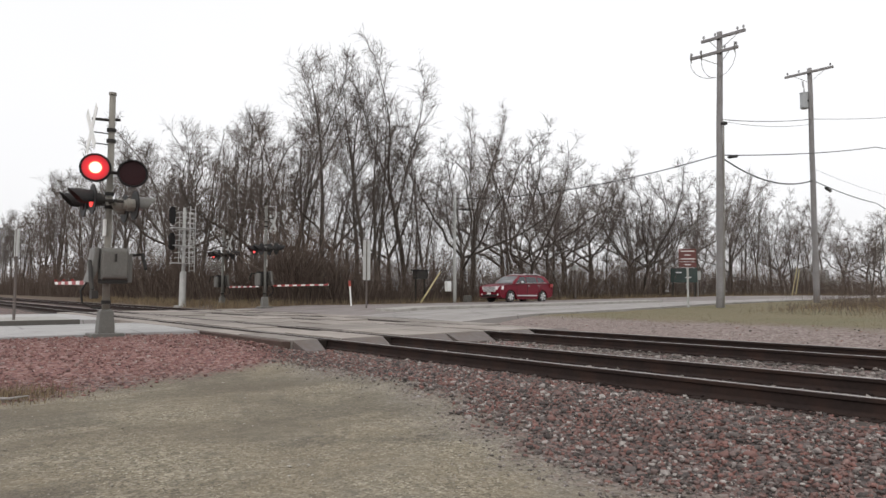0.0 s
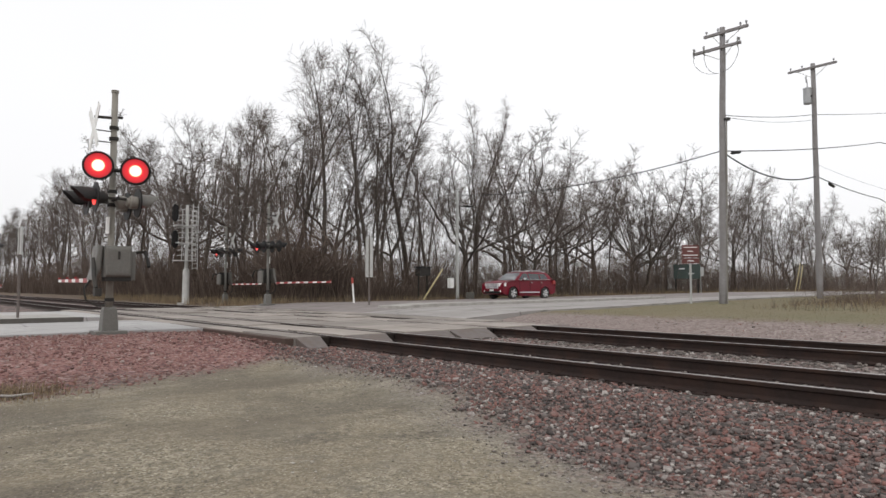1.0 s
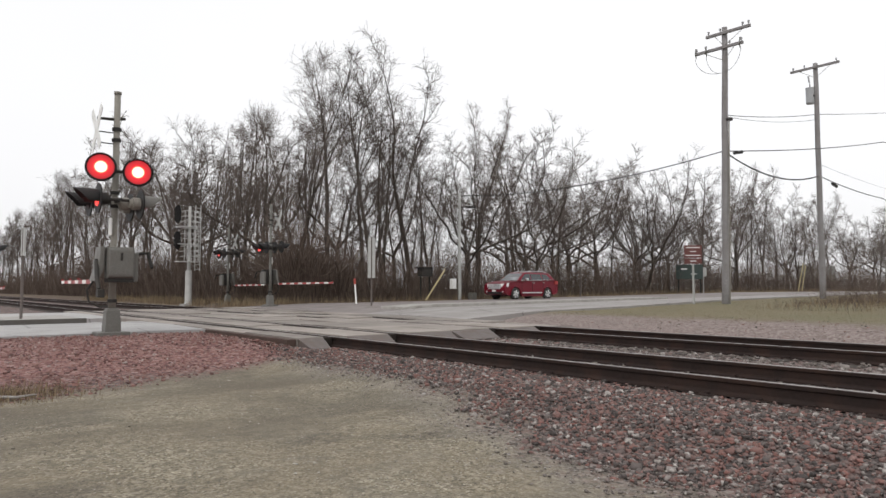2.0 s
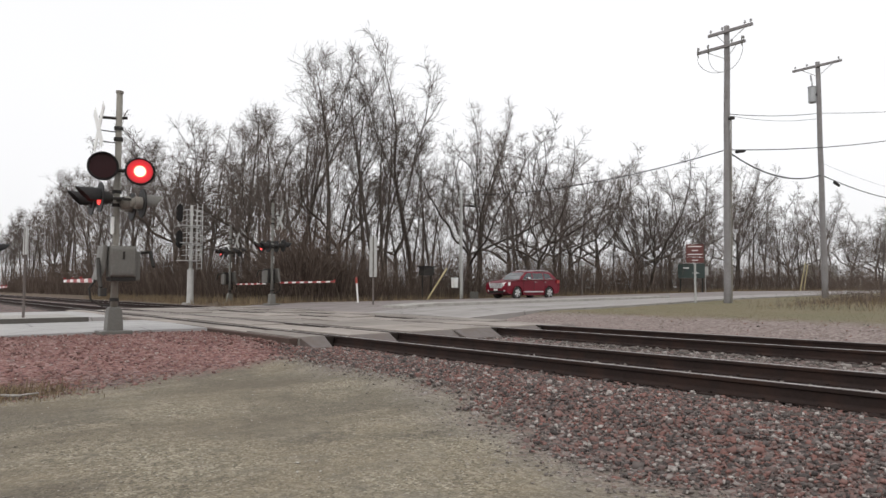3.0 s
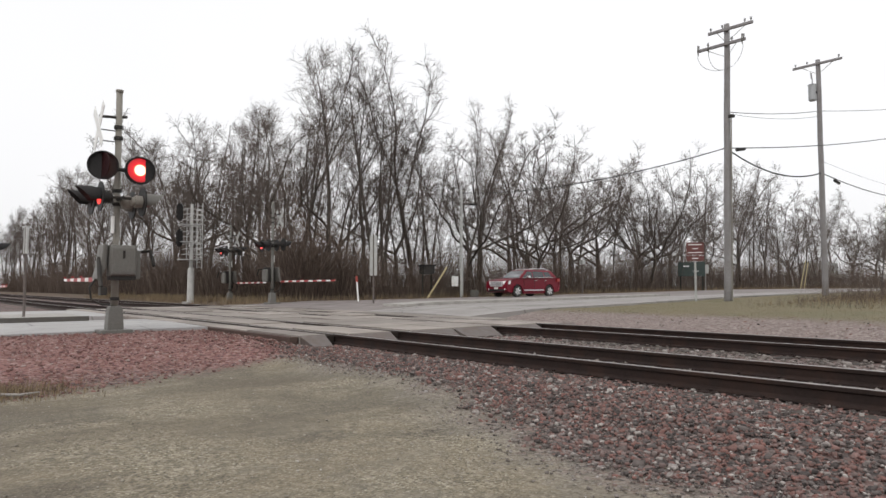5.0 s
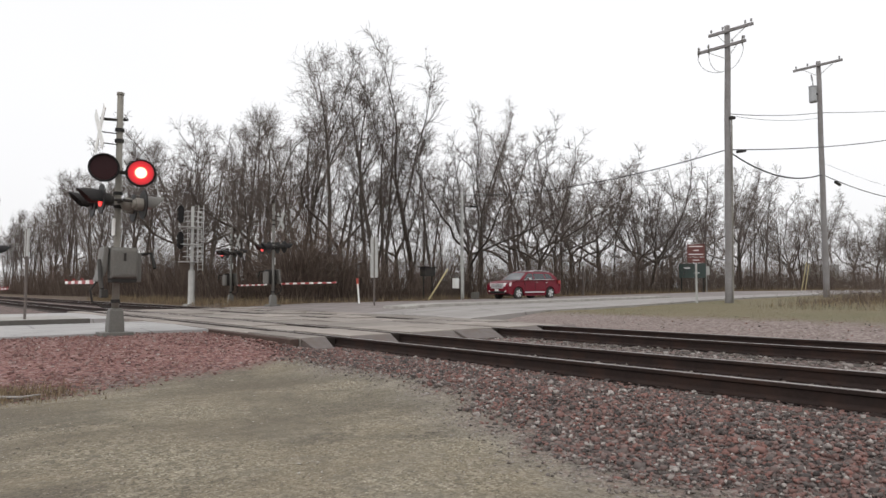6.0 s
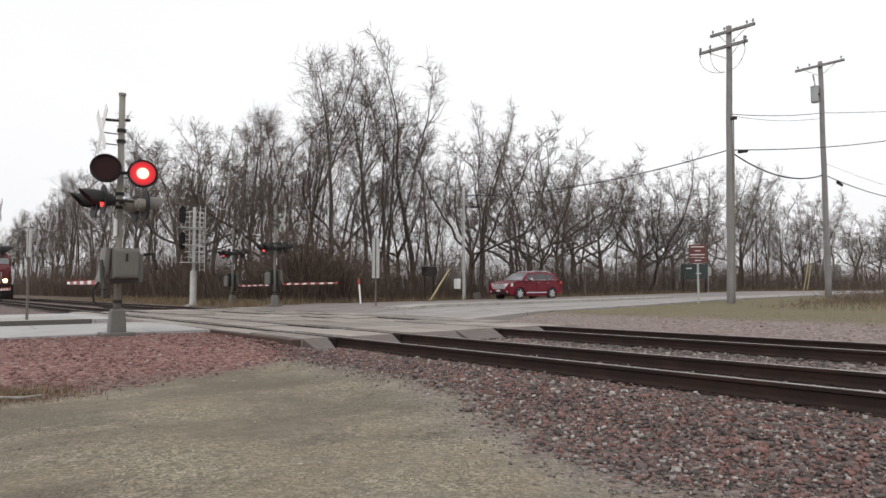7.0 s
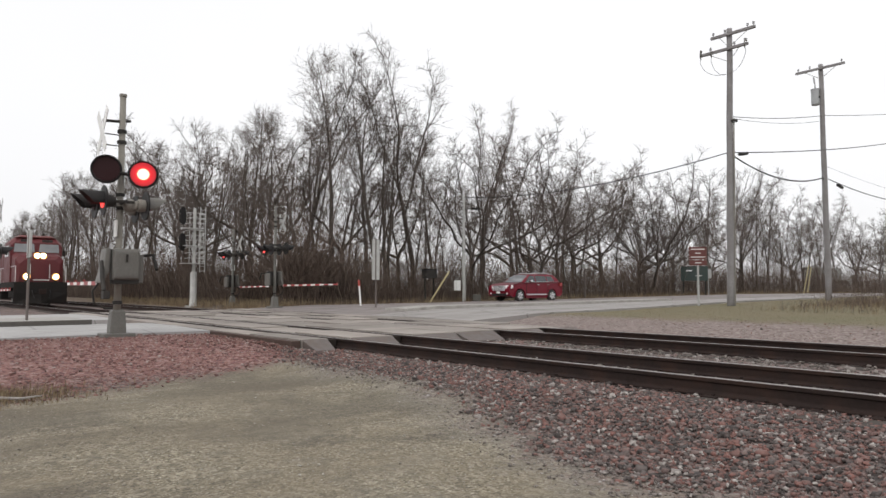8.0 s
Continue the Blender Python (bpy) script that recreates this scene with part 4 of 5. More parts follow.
    part("cable", Mesh().tube([(-0.34, -0.1, 1.1), (-0.5, -0.1, 0.85), (-0.46, -0.1, 0.62), (-0.25, -0.08, 0.5), (-0.1, -0.05, 0.5)], 0.022, 8), M_DARK, sig, "looped dark cable")
    part("plate", Mesh().box(-0.11, -0.075, -0.16, 0.0, 1.98, 2.32), M_WHITE, sig, "narrow white plate")
    gate_arm(sig, arm_length, -0.34)
    lamps = []
    if near:
        z = 3.31
        part("side_crossarm", Mesh().tube([(-0.36, -0.06, z + 0.02), (0.38, -0.06, z - 0.02)], 0.04, 10), M_DARK, sig)
        for x, dz in ((-0.35, 0.02), (0.36, -0.02)):
            lamps.append(flasher(sig, pose(x, -0.30, z + dz, 0, 0, -14), 0.295, 0.08, True)[1])
        bell = Mesh().tube([(0.0, -0.16, 2.62), (0.0, -0.24, 2.62), (0.0, -0.27, 2.62)], [0.15, 0.13, 0.04], 18)
        part("bell", bell, M_ALU, sig, "grey bell gong", shade=True, at=pose(0.16, 0, 0))
    return sig, lamps


def build_signals():
    _, lamps = crossing_signal(place(3.63, 15.2, 0.05), 3.3, "grey crossing signal with flashing red lamps and lowered gate", 2.68, near=True)
    crossing_signal(place(14.8, 31.6, 0.16, 180), 5.6, "far crossing signal with lowered striped gate arm", 2.86)
    crossing_signal(place(15.6, 39.0, 0.12, 180), 4.2, "distant crossing signal with white crossbuck and lowered gate", 2.95, top=4.4)
    crossing_signal(place(2.85, 31.95, -0.08, 180), 4.0, "crossing signal at the road's far kerb", 2.55)
    return lamps


def block_signal(m):
    sig = thing("block_signal", m, "pale aluminium railway block signal with caged ladder", "railway signal")
    part("mast", Mesh().tube([(0, 0, -0.2), (0, 0, 2.2), (0, 0, 2.25), (0, 0, 6.3)], [0.22, 0.20, 0.11, 0.09], 14), M_GALV, sig, "thick lower mast", shade=False)
    part("footing", Mesh().box(-0.4, 0.4, -0.4, 0.4, -0.3, 0.12), M_KERB, sig, bevel=0.03)
    for z in (2.75, 3.85, 4.95):
        m2 = Mesh().box(-0.8, 0.45, -0.5, 0.35, z, z + 0.035)
        plat = part("platform", m2, M_GALV, sig, "small grated platform", at=None)
        for x in (-0.46, -0.12, 0.14, 0.42):
            part("post", Mesh().tube([(x, -0.48, z), (x, -0.48, z + 1.0)], 0.02, 6), M_GALV, plat)
        for h in (0.35, 0.68, 1.0):
            part("rung", Mesh().tube([(-0.46, 0.33, z + h), (-0.46, -0.48, z + h), (0.42, -0.48, z + h), (0.42, 0.33, z + h)], 0.02, 6), M_GALV, plat)
    for x in (0.3, 0.62):
        part("ladder_rail", Mesh().tube([(x, -0.2, 2.2), (x, -0.2, 6.4)], 0.026, 6), M_GALV, sig)
    for k in range(14):
        part("rung", Mesh().tube([(0.3, -0.2, 2.3 + 0.3 * k), (0.62, -0.2, 2.3 + 0.3 * k)], 0.02, 6), M_GALV, sig)
    for z in (5.75, 4.1):
        head = Mesh()
        n = 20
        ring = [(0.27 * math.cos(2 * math.pi * k / n), z + (0.52 if math.sin(2 * math.pi * k / n) > 0 else -0.52) * 0.55 + 0.27 * math.sin(2 * math.pi * k / n)) for k in range(n)]
        head.prism(ring, -0.03, 0.03)
        hd = part("signal_head", head, M_BLACK, sig, "black oval signal head", at=pose(-0.8, -0.2, 0.0, 0, 0, 35))
        for dz in (-0.28, 0.0, 0.28):
            part("hood", Mesh().tube([(0, 0.0, z + dz), (0, 0.22, z + dz)], 0.1, 12), M_BLACK, hd)


# ---- poles, wires and road signs ----
def insulator(parent, x, y, z):
    part("insulator", Mesh().tube([(x, y, z), (x, y, z + 0.06), (x, y, z + 0.09), (x, y, z + 0.12), (x, y, z + 0.16), (x, y, z + 0.18)], [0.02, 0.02, 0.055, 0.035, 0.05, 0.02], 10), M_PORCELAIN, parent)


def crossarm(parent, z, reach, spots, tilt=0.0, shift=0.0):
    arm = part("crossarm", Mesh().box(-0.05, 0.05, -reach, reach, -0.06, 0.06), M_POLE, parent, "weathered timber crossarm", 0.008, at=pose(-0.14, shift, z, tilt, 0, 0))
    for y in spots:
        insulator(arm, 0, y, 0.06)
    for k in (-1, 1):
        part("brace", Mesh().tube([(0.05, k * 0.62 * reach, -0.05), (0.1, -shift, -0.55)], 0.014, 6), M_SIGNBACK, arm)


def utility_pole(m, height, base, tip, label):
    pole = thing("utility_pole", m, label, "utility pole", "utility poles by the road")
    n = 9
    part("shaft", Mesh().tube([(0.012 * math.sin(k), 0.01 * math.cos(2 * k), -0.6 + (height + 0.6) * k / n) for k in range(n + 1)], [base + (tip - base) * k / n for k in range(n + 1)], 14), M_POLE, pole, "grey weathered timber shaft", shade=True)
    return pole


def build_poles():
    a = utility_pole(place(27.715, 14.77, 0.3, -39.2) @ pose(0, 0, 0, 0, 1.2, 0) @ pose(0, 0, 0, 0, 0, 39.2), 12.0, 0.16, 0.115, "tall weathered timber pole with two crossarms")
    crossarm(a, 11.72, 1.0, (-0.92, -0.66, 0.35, 0.88), shift=-0.22)
    crossarm(a, 11.08, 1.1, (-1.02, -0.5, 0.6, 1.04), shift=0.2)
    for y in (-0.8, 0.72, 1.22):
        part("cutout", Mesh().tube([(-0.2, y, 10.86), (-0.26, y, 11.02), (-0.24, y, 11.3)], [0.02, 0.032, 0.025], 8), M_CASE, a)
        loop = [(-0.2, y * (math.cos(1.5 * k / 8) * 1.05 if k else 1.0), 10.95 - 1.0 * math.sin(1.57 * k / 8)) for k in range(9)]
        part("jumper", Mesh().tube(loop, 0.010, 5), M_WIRE, a)
    part("conduit", Mesh().tube([(0.02, -0.19, -0.3), (0.02, -0.17, 8.0)], 0.03, 8), M_ALU, a)
    part("pole_bracket", Mesh().box(-0.1, 0.1, -0.3, -0.1, 7.85, 7.95), M_DARK, a)
    b = utility_pole(place(38.5, 15.1, 0.35), 12.75, 0.165, 0.115, "timber pole with crossarm and grey transformer")
    crossarm(b, 12.5, 1.25, (-1.1, 0.5, 1.1))
    tank = part("transformer", Mesh().tube([(0, 0, 10.55), (0, 0, 10.6), (0, 0, 11.35), (0, 0, 11.42), (0, 0, 11.45)], [0.18, 0.21, 0.21, 0.23, 0.1], 18), M_TANK, b, "grey cylindrical transformer", at=pose(-0.12, 0.27, 0))
    part("bushing", Mesh().tube([(0, 0, 11.45), (0, 0, 11.75)], [0.045, 0.02], 8), M_PORCELAIN, tank)
    part("bracket", Mesh().box(-0.08, 0.08, -0.24, -0.15, 10.9, 11.0), M_DARK, tank)
    part("cutout", Mesh().tube([(-0.1, 0.3, 11.75), (-0.1, 0.34, 12.1)], 0.045, 8), M_PORCELAIN, b)
    c = utility_pole(place(28.5, 33.05, 0.25), 6.9, 0.115, 0.085, "short grey pole at the wood's edge")
    c.children[0].data.materials[0] = M_SIGNBACK
    part("meter_box", Mesh().box(-0.48, -0.16, 0.12, 0.42, 0.68, 1.32), M_WHITE, c, "white meter box", 0.02)
    part("street_light", Mesh().tube([(0, -0.05, 5.9), (0.5, -0.4, 6.0)], 0.03, 6).box(0.45, 0.9, -0.6, -0.3, 5.9, 6.02), M_DARK, c, "small lamp arm")


def sagging(p, q, sag, n=16):
    p, q = Vector(p), Vector(q)
    return [p.lerp(q, k / n) - Vector((0, 0, sag * 4 * (k / n) * (1 - k / n))) for k in range(n + 1)]


def wire(points, r, label):
    return solid("overhead_wire", Mesh().tube(points, r, 6), M_WIRE, Matrix(), label, "cable", "overhead wires", shade=True)


def build_wires():
    a, b = place(27.78, 14.72).translation, place(38.5, 15.1).translation
    at = lambda p, z, dx=0.0, dy=0.0: (p.x + dx, p.y + dy, z)
    c = place(28.5, 33.05).translation
    wire(sagging(at(a, 8.43), at(b, 10.3), 0.12), 0.016, "thin wire between the two poles")
    wire(sagging(at(a, 8.38), at(b, 10.02), 0.2), 0.010, "slack thin wire between the two poles")
    wire(sagging(at(b, 10.3), (49.5, 66.0, 18.85), 0.2), 0.016, "thin wire beyond the transformer pole")
    wire(sagging(at(a, 6.85), (26.4, 40, 9.65), 0.15) + sagging((26.4, 40, 9.65), (46, 62, 14.2), 0.2)[1:], 0.022, "telephone wire running on from the pole")
    wire(sagging(at(a, 6.85), at(b, 6.95), 0.62), 0.034, "thick slack telephone cable between poles")
    wire(sagging(at(b, 6.95), (28.9, 44, 6.8), 0.12) + sagging((28.9, 44, 6.8), (46, 62, 7.0), 0.3)[1:], 0.026, "thick telephone cable beyond the pole")
    wire(sagging(at(a, 6.85), at(c, 6.95), 0.55), 0.022, "long cable to the pole at the wood")
    wire(sagging(at(b, 7.6), (46, 62, 9.2), 0.4), 0.008, "fine service wire beyond the pole")
    for p, q, r in (((a.x + 0.62, a.y + 0.5, 6.86), (a.x + 1.3, a.y + 1.0, 7.02), 0.075), ((21.5, 37.0, 6.72), (22.3, 37.8, 6.62), 0.085)):
        mid = Vector(p).lerp(Vector(q), 0.5)
        solid("cable_splice", Mesh().tube([p, Vector(p).lerp(mid, 0.3), mid, Vector(mid).lerp(Vector(q), 0.7), q], [0.02, r, r, r, 0.02], 10), M_BLACK, Matrix(), "black splice case hung on a cable", "cable", shade=True)


def sign_post(name, m, height, r, label, category="road sign", mt=None):
    ob = thing(name, m, label, category)
    part("post", Mesh().tube([(0, 0, -0.3), (0, 0, height)], r, 8), mt or M_SIGNBACK, ob, "thin metal post")
    return ob


def bars(parent, x0, x1, z, y, h=0.05):
    part("lettering_bar", Mesh().box(x0, x1, y - 0.004, y, z - h / 2, z + h / 2), M_WHITE, parent, "pale bar of lettering")


def build_signs():
    # median marker by the near road, seen almost edge-on
    p = sign_post("median_sign", place(2.85, 21.4, 0.10), 2.45, 0.035, "narrow road sign on a thin post in the median", mt=M_RAMP)
    part("panel", Mesh().box(-0.02, 0.02, -0.3, 0.3, 1.72, 2.46), M_SIGNBACK, p, "grey sign panel", 0.004)
    # two tall panels beyond the tracks
    p = sign_post("marker_sign", place(16.6, 25.2, 0.10), 3.1, 0.04, "pair of tall grey marker panels on one post", mt=M_RAMP)
    for x in (-0.095, 0.095):
        part("panel", Mesh().box(x - 0.07, x + 0.07, -0.065, -0.045, 1.3, 3.08), M_SIGNBACK, p, "tall bare aluminium panel", 0.004, at=pose(0, 0, 0, 0, 0, -42))
    # leaning white delineator with orange cap
    p = sign_post("delineator_post", place(18.2, 29.0, 0.18) @ pose(0, 0, 0, 0, -5, 0), 1.0, 0.045, "white marker post with faded red cap", "marker post", M_WHITE)
    part("cap", Mesh().tube([(0, 0, 0.98), (0, 0, 1.26)], [0.065, 0.06], 10), M_ORANGE, p, "faded red cap")
    # brown guide sign of two panels
    p = sign_post("guide_sign", place(27.12, 15.9, 0.24) @ pose(0, 0, 0, 0, 0, -52), 2.6, 0.045, "brown guide sign of two stacked panels", mt=M_SIGNBACK)
    for z0, z1 in ((2.02, 2.56), (1.76, 1.98)):
        panel = part("panel", Mesh().box(-0.36, 0.36, -0.07, -0.05, z0, z1), M_BROWN, p, "brown panel with pale lettering", 0.006)
        rows = ((2.46, 0.28), (2.29, 0.12), (2.12, 0.30)) if z1 > 2.2 else ((1.87, 0.13),)
        for z, w in rows:
            bars(panel, -w, w, z, -0.071, 0.035)
    # dark board across the road
    board = thing("notice_board", place(56.0, 33.2, 0.5) @ pose(0, 0, 0, 0, 0, -52), "dark green notice board on two posts", "sign")
    part("panel", Mesh().box(-1.15, 1.15, -0.05, 0.03, 1.3, 2.6), M_GREEN, board, "dark green panel", 0.01)
    for x in (-0.95, 0.95):
        part("post", Mesh().box(x - 0.06, x + 0.06, 0.031, 0.13, -0.3, 2.65), M_DARK, board)
    bars(board, -0.7, -0.2, 2.2, -0.051, 0.1)
    bars(board, 0.1, 0.6, 1.75, -0.051, 0.06)
    p = sign_post("road_sign", place(57.3, 32.6, 0.45) @ pose(0, 0, 0, 0, 0, -45), 2.4, 0.04, "grey-backed road sign on a thin post")
    part("panel", Mesh().box(-0.3, 0.3, 0.045, 0.06, 1.6, 2.4), M_SIGNBACK, p, "", 0.004)
    p = sign_post("road_sign", place(40.0, 32.6, 0.36), 2.5, 0.06, "short grey post with small cap", mt=M_RAMP)
    part("cap", Mesh().box(-0.16, 0.16, -0.16, 0.16, 2.2, 2.5), M_SIGNBACK, p, "", 0.01)
    for d, s, lean, h in ((25.9, 33.2, 32, 2.2), (77.6, 33.0, 12, 3.2), (79.0, 33.2, 10, 3.0)):
        p = thing("guy_wire_guard", place(d, s, 0.25 if d < 40 else 0.55) @ pose(0, 0, 0, 0, 0, -39) @ pose(0, 0, 0, 0, lean, 0), "faded yellow guy wire guard leaning from the ground", "guy guard", "guy wire guards")
        part("guard", Mesh().tube([(0, 0, -0.2), (0, 0, h)], 0.05, 8), M_YELLOW, p)
        part("wire", Mesh().tube([(0, 0, h), (0, 0, h + 1.6)], 0.012, 5), M_WIRE, p)
    solid("utility_box", Mesh().box(-0.2, 0.2, -0.2, 0.2, -0.2, 0.42), M_CASE, place(29.3, 32.7, 0.25), "small grey utility box by the road", "utility box", bevel=0.03)
    stick = place(1.0, 8.75, ground_height(1.0, 8.75), -39)
    solid("fallen_branch", Mesh().tube([(-0.35, -0.1, 0.03), (-0.1, 0.0, 0.05), (0.15, 0.03, 0.04), (0.32, 0.12, 0.06)], [0.02, 0.018, 0.015, 0.008], 7), M_PALE, stick, "pale broken branch lying in dead weeds", "branch", shade=True)
    cab = thing("utility_cabinet", place(26.2, 33.7, 0.2), "dark equipment cabinet among the trees", "utility box")
    part("body", Mesh().box(-0.42, 0.42, -0.25, 0.25, 1.5, 2.0).box(-0.37, -0.31, -0.04, 0.04, -0.3, 1.5).box(0.31, 0.37, -0.04, 0.04, -0.3, 1.5), M_DARK, cab, "", 0.01)
    part("roof", Mesh().box(-0.5, 0.5, -0.33, 0.33, 2.0, 2.08), M_BLACK, cab, "", 0.02)
    trailer = thing("trailer", place(100.0, 40.0, 0.5) @ pose(0, 0, 0, 0, 0, 0), "pale trailer half hidden behind the trees", "trailer")
    part("body", Mesh().box(-3.5, 3.5, -1.2, 1.2, 0.7, 3.6), M_SIGNBACK, trailer, "pale box body", 0.06)
    for x in (-2.4, 2.2):
        part("wheel", Mesh().tube([(x, -1.25, 0.45), (x, -0.95, 0.45)], 0.45, 18), M_TYRE, trailer)


# ---- the waiting car ----
def arch(cx, r, z, n=10):
    return [(cx + r * math.cos(math.pi * k / n), z + r * math.sin(math.pi * k / n)) for k in range(n + 1)]


def build_car():
    car = thing("car", place(30.95, 29.9, road_height(30.95, 29.9) - 0.03, 0), "deep red sport utility car with chrome grille, stopped at the gate", "car")
    front, rear, wz, wr = -1.45, 1.41, 0.365, 0.365
    upper = [(-2.32, 0.42), (-2.36, 0.62), (-2.33, 0.90), (-2.22, 1.02), (-1.7, 1.11), (-1.15, 1.16), (-0.4, 1.17), (0.8, 1.19), (1.9, 1.23), (2.28, 1.20), (2.36, 1.0), (2.36, 0.62), (2.30, 0.40), (2.1, 0.33)]
    under = [(1.92, 0.30)] + [(x, z) for x, z in arch(rear, 0.43, wz)] + [(0.9, 0.22), (-0.9, 0.22)] + [(x, z) for x, z in arch(front, 0.43, wz)] + [(-1.95, 0.28), (-2.2, 0.32)]
    outline = upper + under
    body = Mesh()
    rings = []
    for y, k in ((-0.84, 0.975), (-0.925, 1.0), (0.925, 1.0), (0.84, 0.975)):
        rings.append([(x * k, y, z) for x, z in outline])
    body.loft(rings)
    part("body", body, M_CAR, car, "deep red metallic body", 0.02)
    lower, top = [(-1.22, 0.86, 1.15), (2.16, 0.86, 1.20)], [(-0.38, 0.60, 1.70), (1.72, 0.60, 1.69)]
    ring = lambda x0, x1, y, z0, z1: [(x0, -y, z0), (x1, -y, z1), (x1, y, z1), (x0, y, z0)]
    cabin = Mesh().loft([ring(-1.24, 2.18, 0.87, 1.13, 1.17), ring(-0.84, 1.98, 0.765, 1.42, 1.44), ring(-0.46, 1.78, 0.65, 1.655, 1.65), ring(-0.2, 1.6, 0.5, 1.705, 1.70)])
    part("cabin", cabin, M_CAR, car, "red roof and pillars", 0.03)

    def on_side(x, f, sgn, off):
        y = 0.87 - 0.215 * f / 0.52 - 0.0
        return (x, sgn * (y + off), 1.16 + f)

    for sgn in (-1, 1):
        for xs in (((-0.92, 0.05), (-0.06, 0.05), (-0.06, 0.44), (-0.44, 0.43), (-0.72, 0.22)), ((0.02, 0.05), (0.98, 0.06), (0.94, 0.43), (0.02, 0.44)), ((1.06, 0.07), (1.72, 0.12), (1.5, 0.41), (1.02, 0.42))):
            w = Mesh().loft([[on_side(x, f, sgn, o) for x, f in xs] for o in (-0.03, 0.012)])
            part("side_window", w, M_GLASS, car, "dark tinted window")
        part("window_trim", Mesh().tube([on_side(-0.98, 0.02, sgn, 0.014), on_side(1.85, 0.06, sgn, 0.014)], 0.016, 6), M_CHROME, car, "chrome window trim")
        part("sill_strip", Mesh().box(-0.9, 0.86, sgn * 0.92 - 0.025, sgn * 0.92 + 0.025, 0.40, 0.47), M_SILVER, car, "chrome sill strip", 0.008)
        part("roof_rail", Mesh().tube([(-0.15, sgn * 0.56, 1.70), (0.0, sgn * 0.56, 1.765), (1.35, sgn * 0.56, 1.765), (1.55, sgn * 0.56, 1.69)], 0.022, 8), M_SILVER, car, "chrome roof rail")
        mir = part("mirror", Mesh().box(-0.72, -0.54, sgn * 1.02 - 0.10, sgn * 1.02 + 0.10, 1.17, 1.32), M_CHROME, car, "chrome door mirror", 0.03)
        for x in (0.12, 1.0):
            part("door_handle", Mesh().box(x - 0.1, x + 0.1, sgn * 0.935 - 0.015, sgn * 0.935 + 0.015, 1.02, 1.05), M_CHROME, car, "", 0.006)
        for x in (-0.92, 0.0, 0.98):
            part("door_seam", Mesh().box(x - 0.006, x + 0.006, sgn * 0.922 - 0.006, sgn * 0.922 + 0.006, 0.46, 1.1), M_BLACK, car)
        hl = Mesh().loft([[(-2.40, sgn * 0.60, 0.78), (-2.40, sgn * 0.60, 0.98), (-2.06, sgn * 0.937, 1.02), (-2.10, sgn * 0.937, 0.80)], [(-2.2, sgn * 0.60, 0.78), (-2.2, sgn * 0.60, 0.98), (-1.98, sgn * 0.80, 1.02), (-2.0, sgn * 0.80, 0.80)]])
        part("headlight", hl, M_LAMPGLASS, car, "clear headlight with bright housing", 0.01)
        part("fog_lamp", Mesh().tube([(-2.37, sgn * 0.70, 0.5), (-2.30, sgn * 0.70, 0.5)], 0.045, 12), M_LAMPGLASS, car)
        part("tail_light", Mesh().box(2.1, 2.365, sgn * 0.80 - 0.13, sgn * 0.80 + 0.13, 0.95, 1.16), M_RED, car, "red tail light", 0.02)
        for x in (front, rear):
            tyre = Mesh()
            prof = [(0.0, 0.30), (0.02, 0.35), (0.06, wr), (0.17, wr), (0.21, 0.35), (0.23, 0.30), (0.23, 0.2), (0.0, 0.2)]
            rings = [[(x + r * math.cos(2 * math.pi * k / 28), sgn * (0.925 - w), wz + r * math.sin(2 * math.pi * k / 28)) for w, r in prof] for k in range(29)]
            tyre.loft(rings, caps=False)
            wheel = part("wheel", tyre, M_TYRE, car, "black tyre", shade=True)
            rim = Mesh().tube([(x, sgn * 0.90, wz), (x, sgn * 0.80, wz)], [0.245, 0.24], 26)
            part("rim", rim, M_DARK, wheel)
            for k in range(6):
                a = 2 * math.pi * k / 6 + 0.3
                for da in (-0.13, 0.13):
                    part("spoke", Mesh().tube([(x + 0.05 * math.cos(a), sgn * 0.918, wz + 0.05 * math.sin(a)), (x + 0.24 * math.cos(a + da), sgn * 0.905, wz + 0.24 * math.sin(a + da))], 0.034, 6), M_SILVER, wheel)
            part("rim_ring", Mesh().loft([[(x + r * math.cos(2 * math.pi * k / 28), sgn * y, wz + r * math.sin(2 * math.pi * k / 28)) for r, y in ((0.225, 0.905), (0.265, 0.915), (0.265, 0.88), (0.225, 0.88))] for k in range(29)], caps=False), M_SILVER, wheel)
    # windscreen follows the slope of the cabin's front
    def on_screen(y, f, off):
        return (-1.235 + 0.40 * f / 0.275 * 0.99 - off, y, 1.14 + f + off * 0.8)
    ws = Mesh().loft([[on_screen(-0.76, 0.03, o), on_screen(0.76, 0.03, o), on_screen(0.64, 0.30, o), on_screen(0.60, 0.30, o), on_screen(-0.64, 0.30, o)] for o in (-0.02, 0.014)])
    part("windscreen", ws, M_SHIELD, car, "windscreen reflecting the sky")
    ws2 = Mesh().loft([[(-0.83 - o, -0.69, 1.43 + o), (-0.83 - o, 0.69, 1.43 + o), (-0.50 - o, 0.58, 1.63 + o), (-0.50 - o, -0.58, 1.63 + o)] for o in (-0.02, 0.014)])
    part("windscreen", ws2, M_SHIELD, car, "upper windscreen reflecting the sky")
    # Light silver puts the chrome grille's sky reflection into its colour.
    grille = Mesh().loft([[(-2.41, -0.50, 0.66), (-2.41, 0.50, 0.66), (-2.39, 0.56, 0.98), (-2.39, -0.56, 0.98)], [(-2.25, -0.50, 0.66), (-2.25, 0.50, 0.66), (-2.25, 0.56, 0.98), (-2.25, -0.56, 0.98)]])
    gr = part("grille", grille, M_SILVER, car, "broad chrome grille", 0.015)
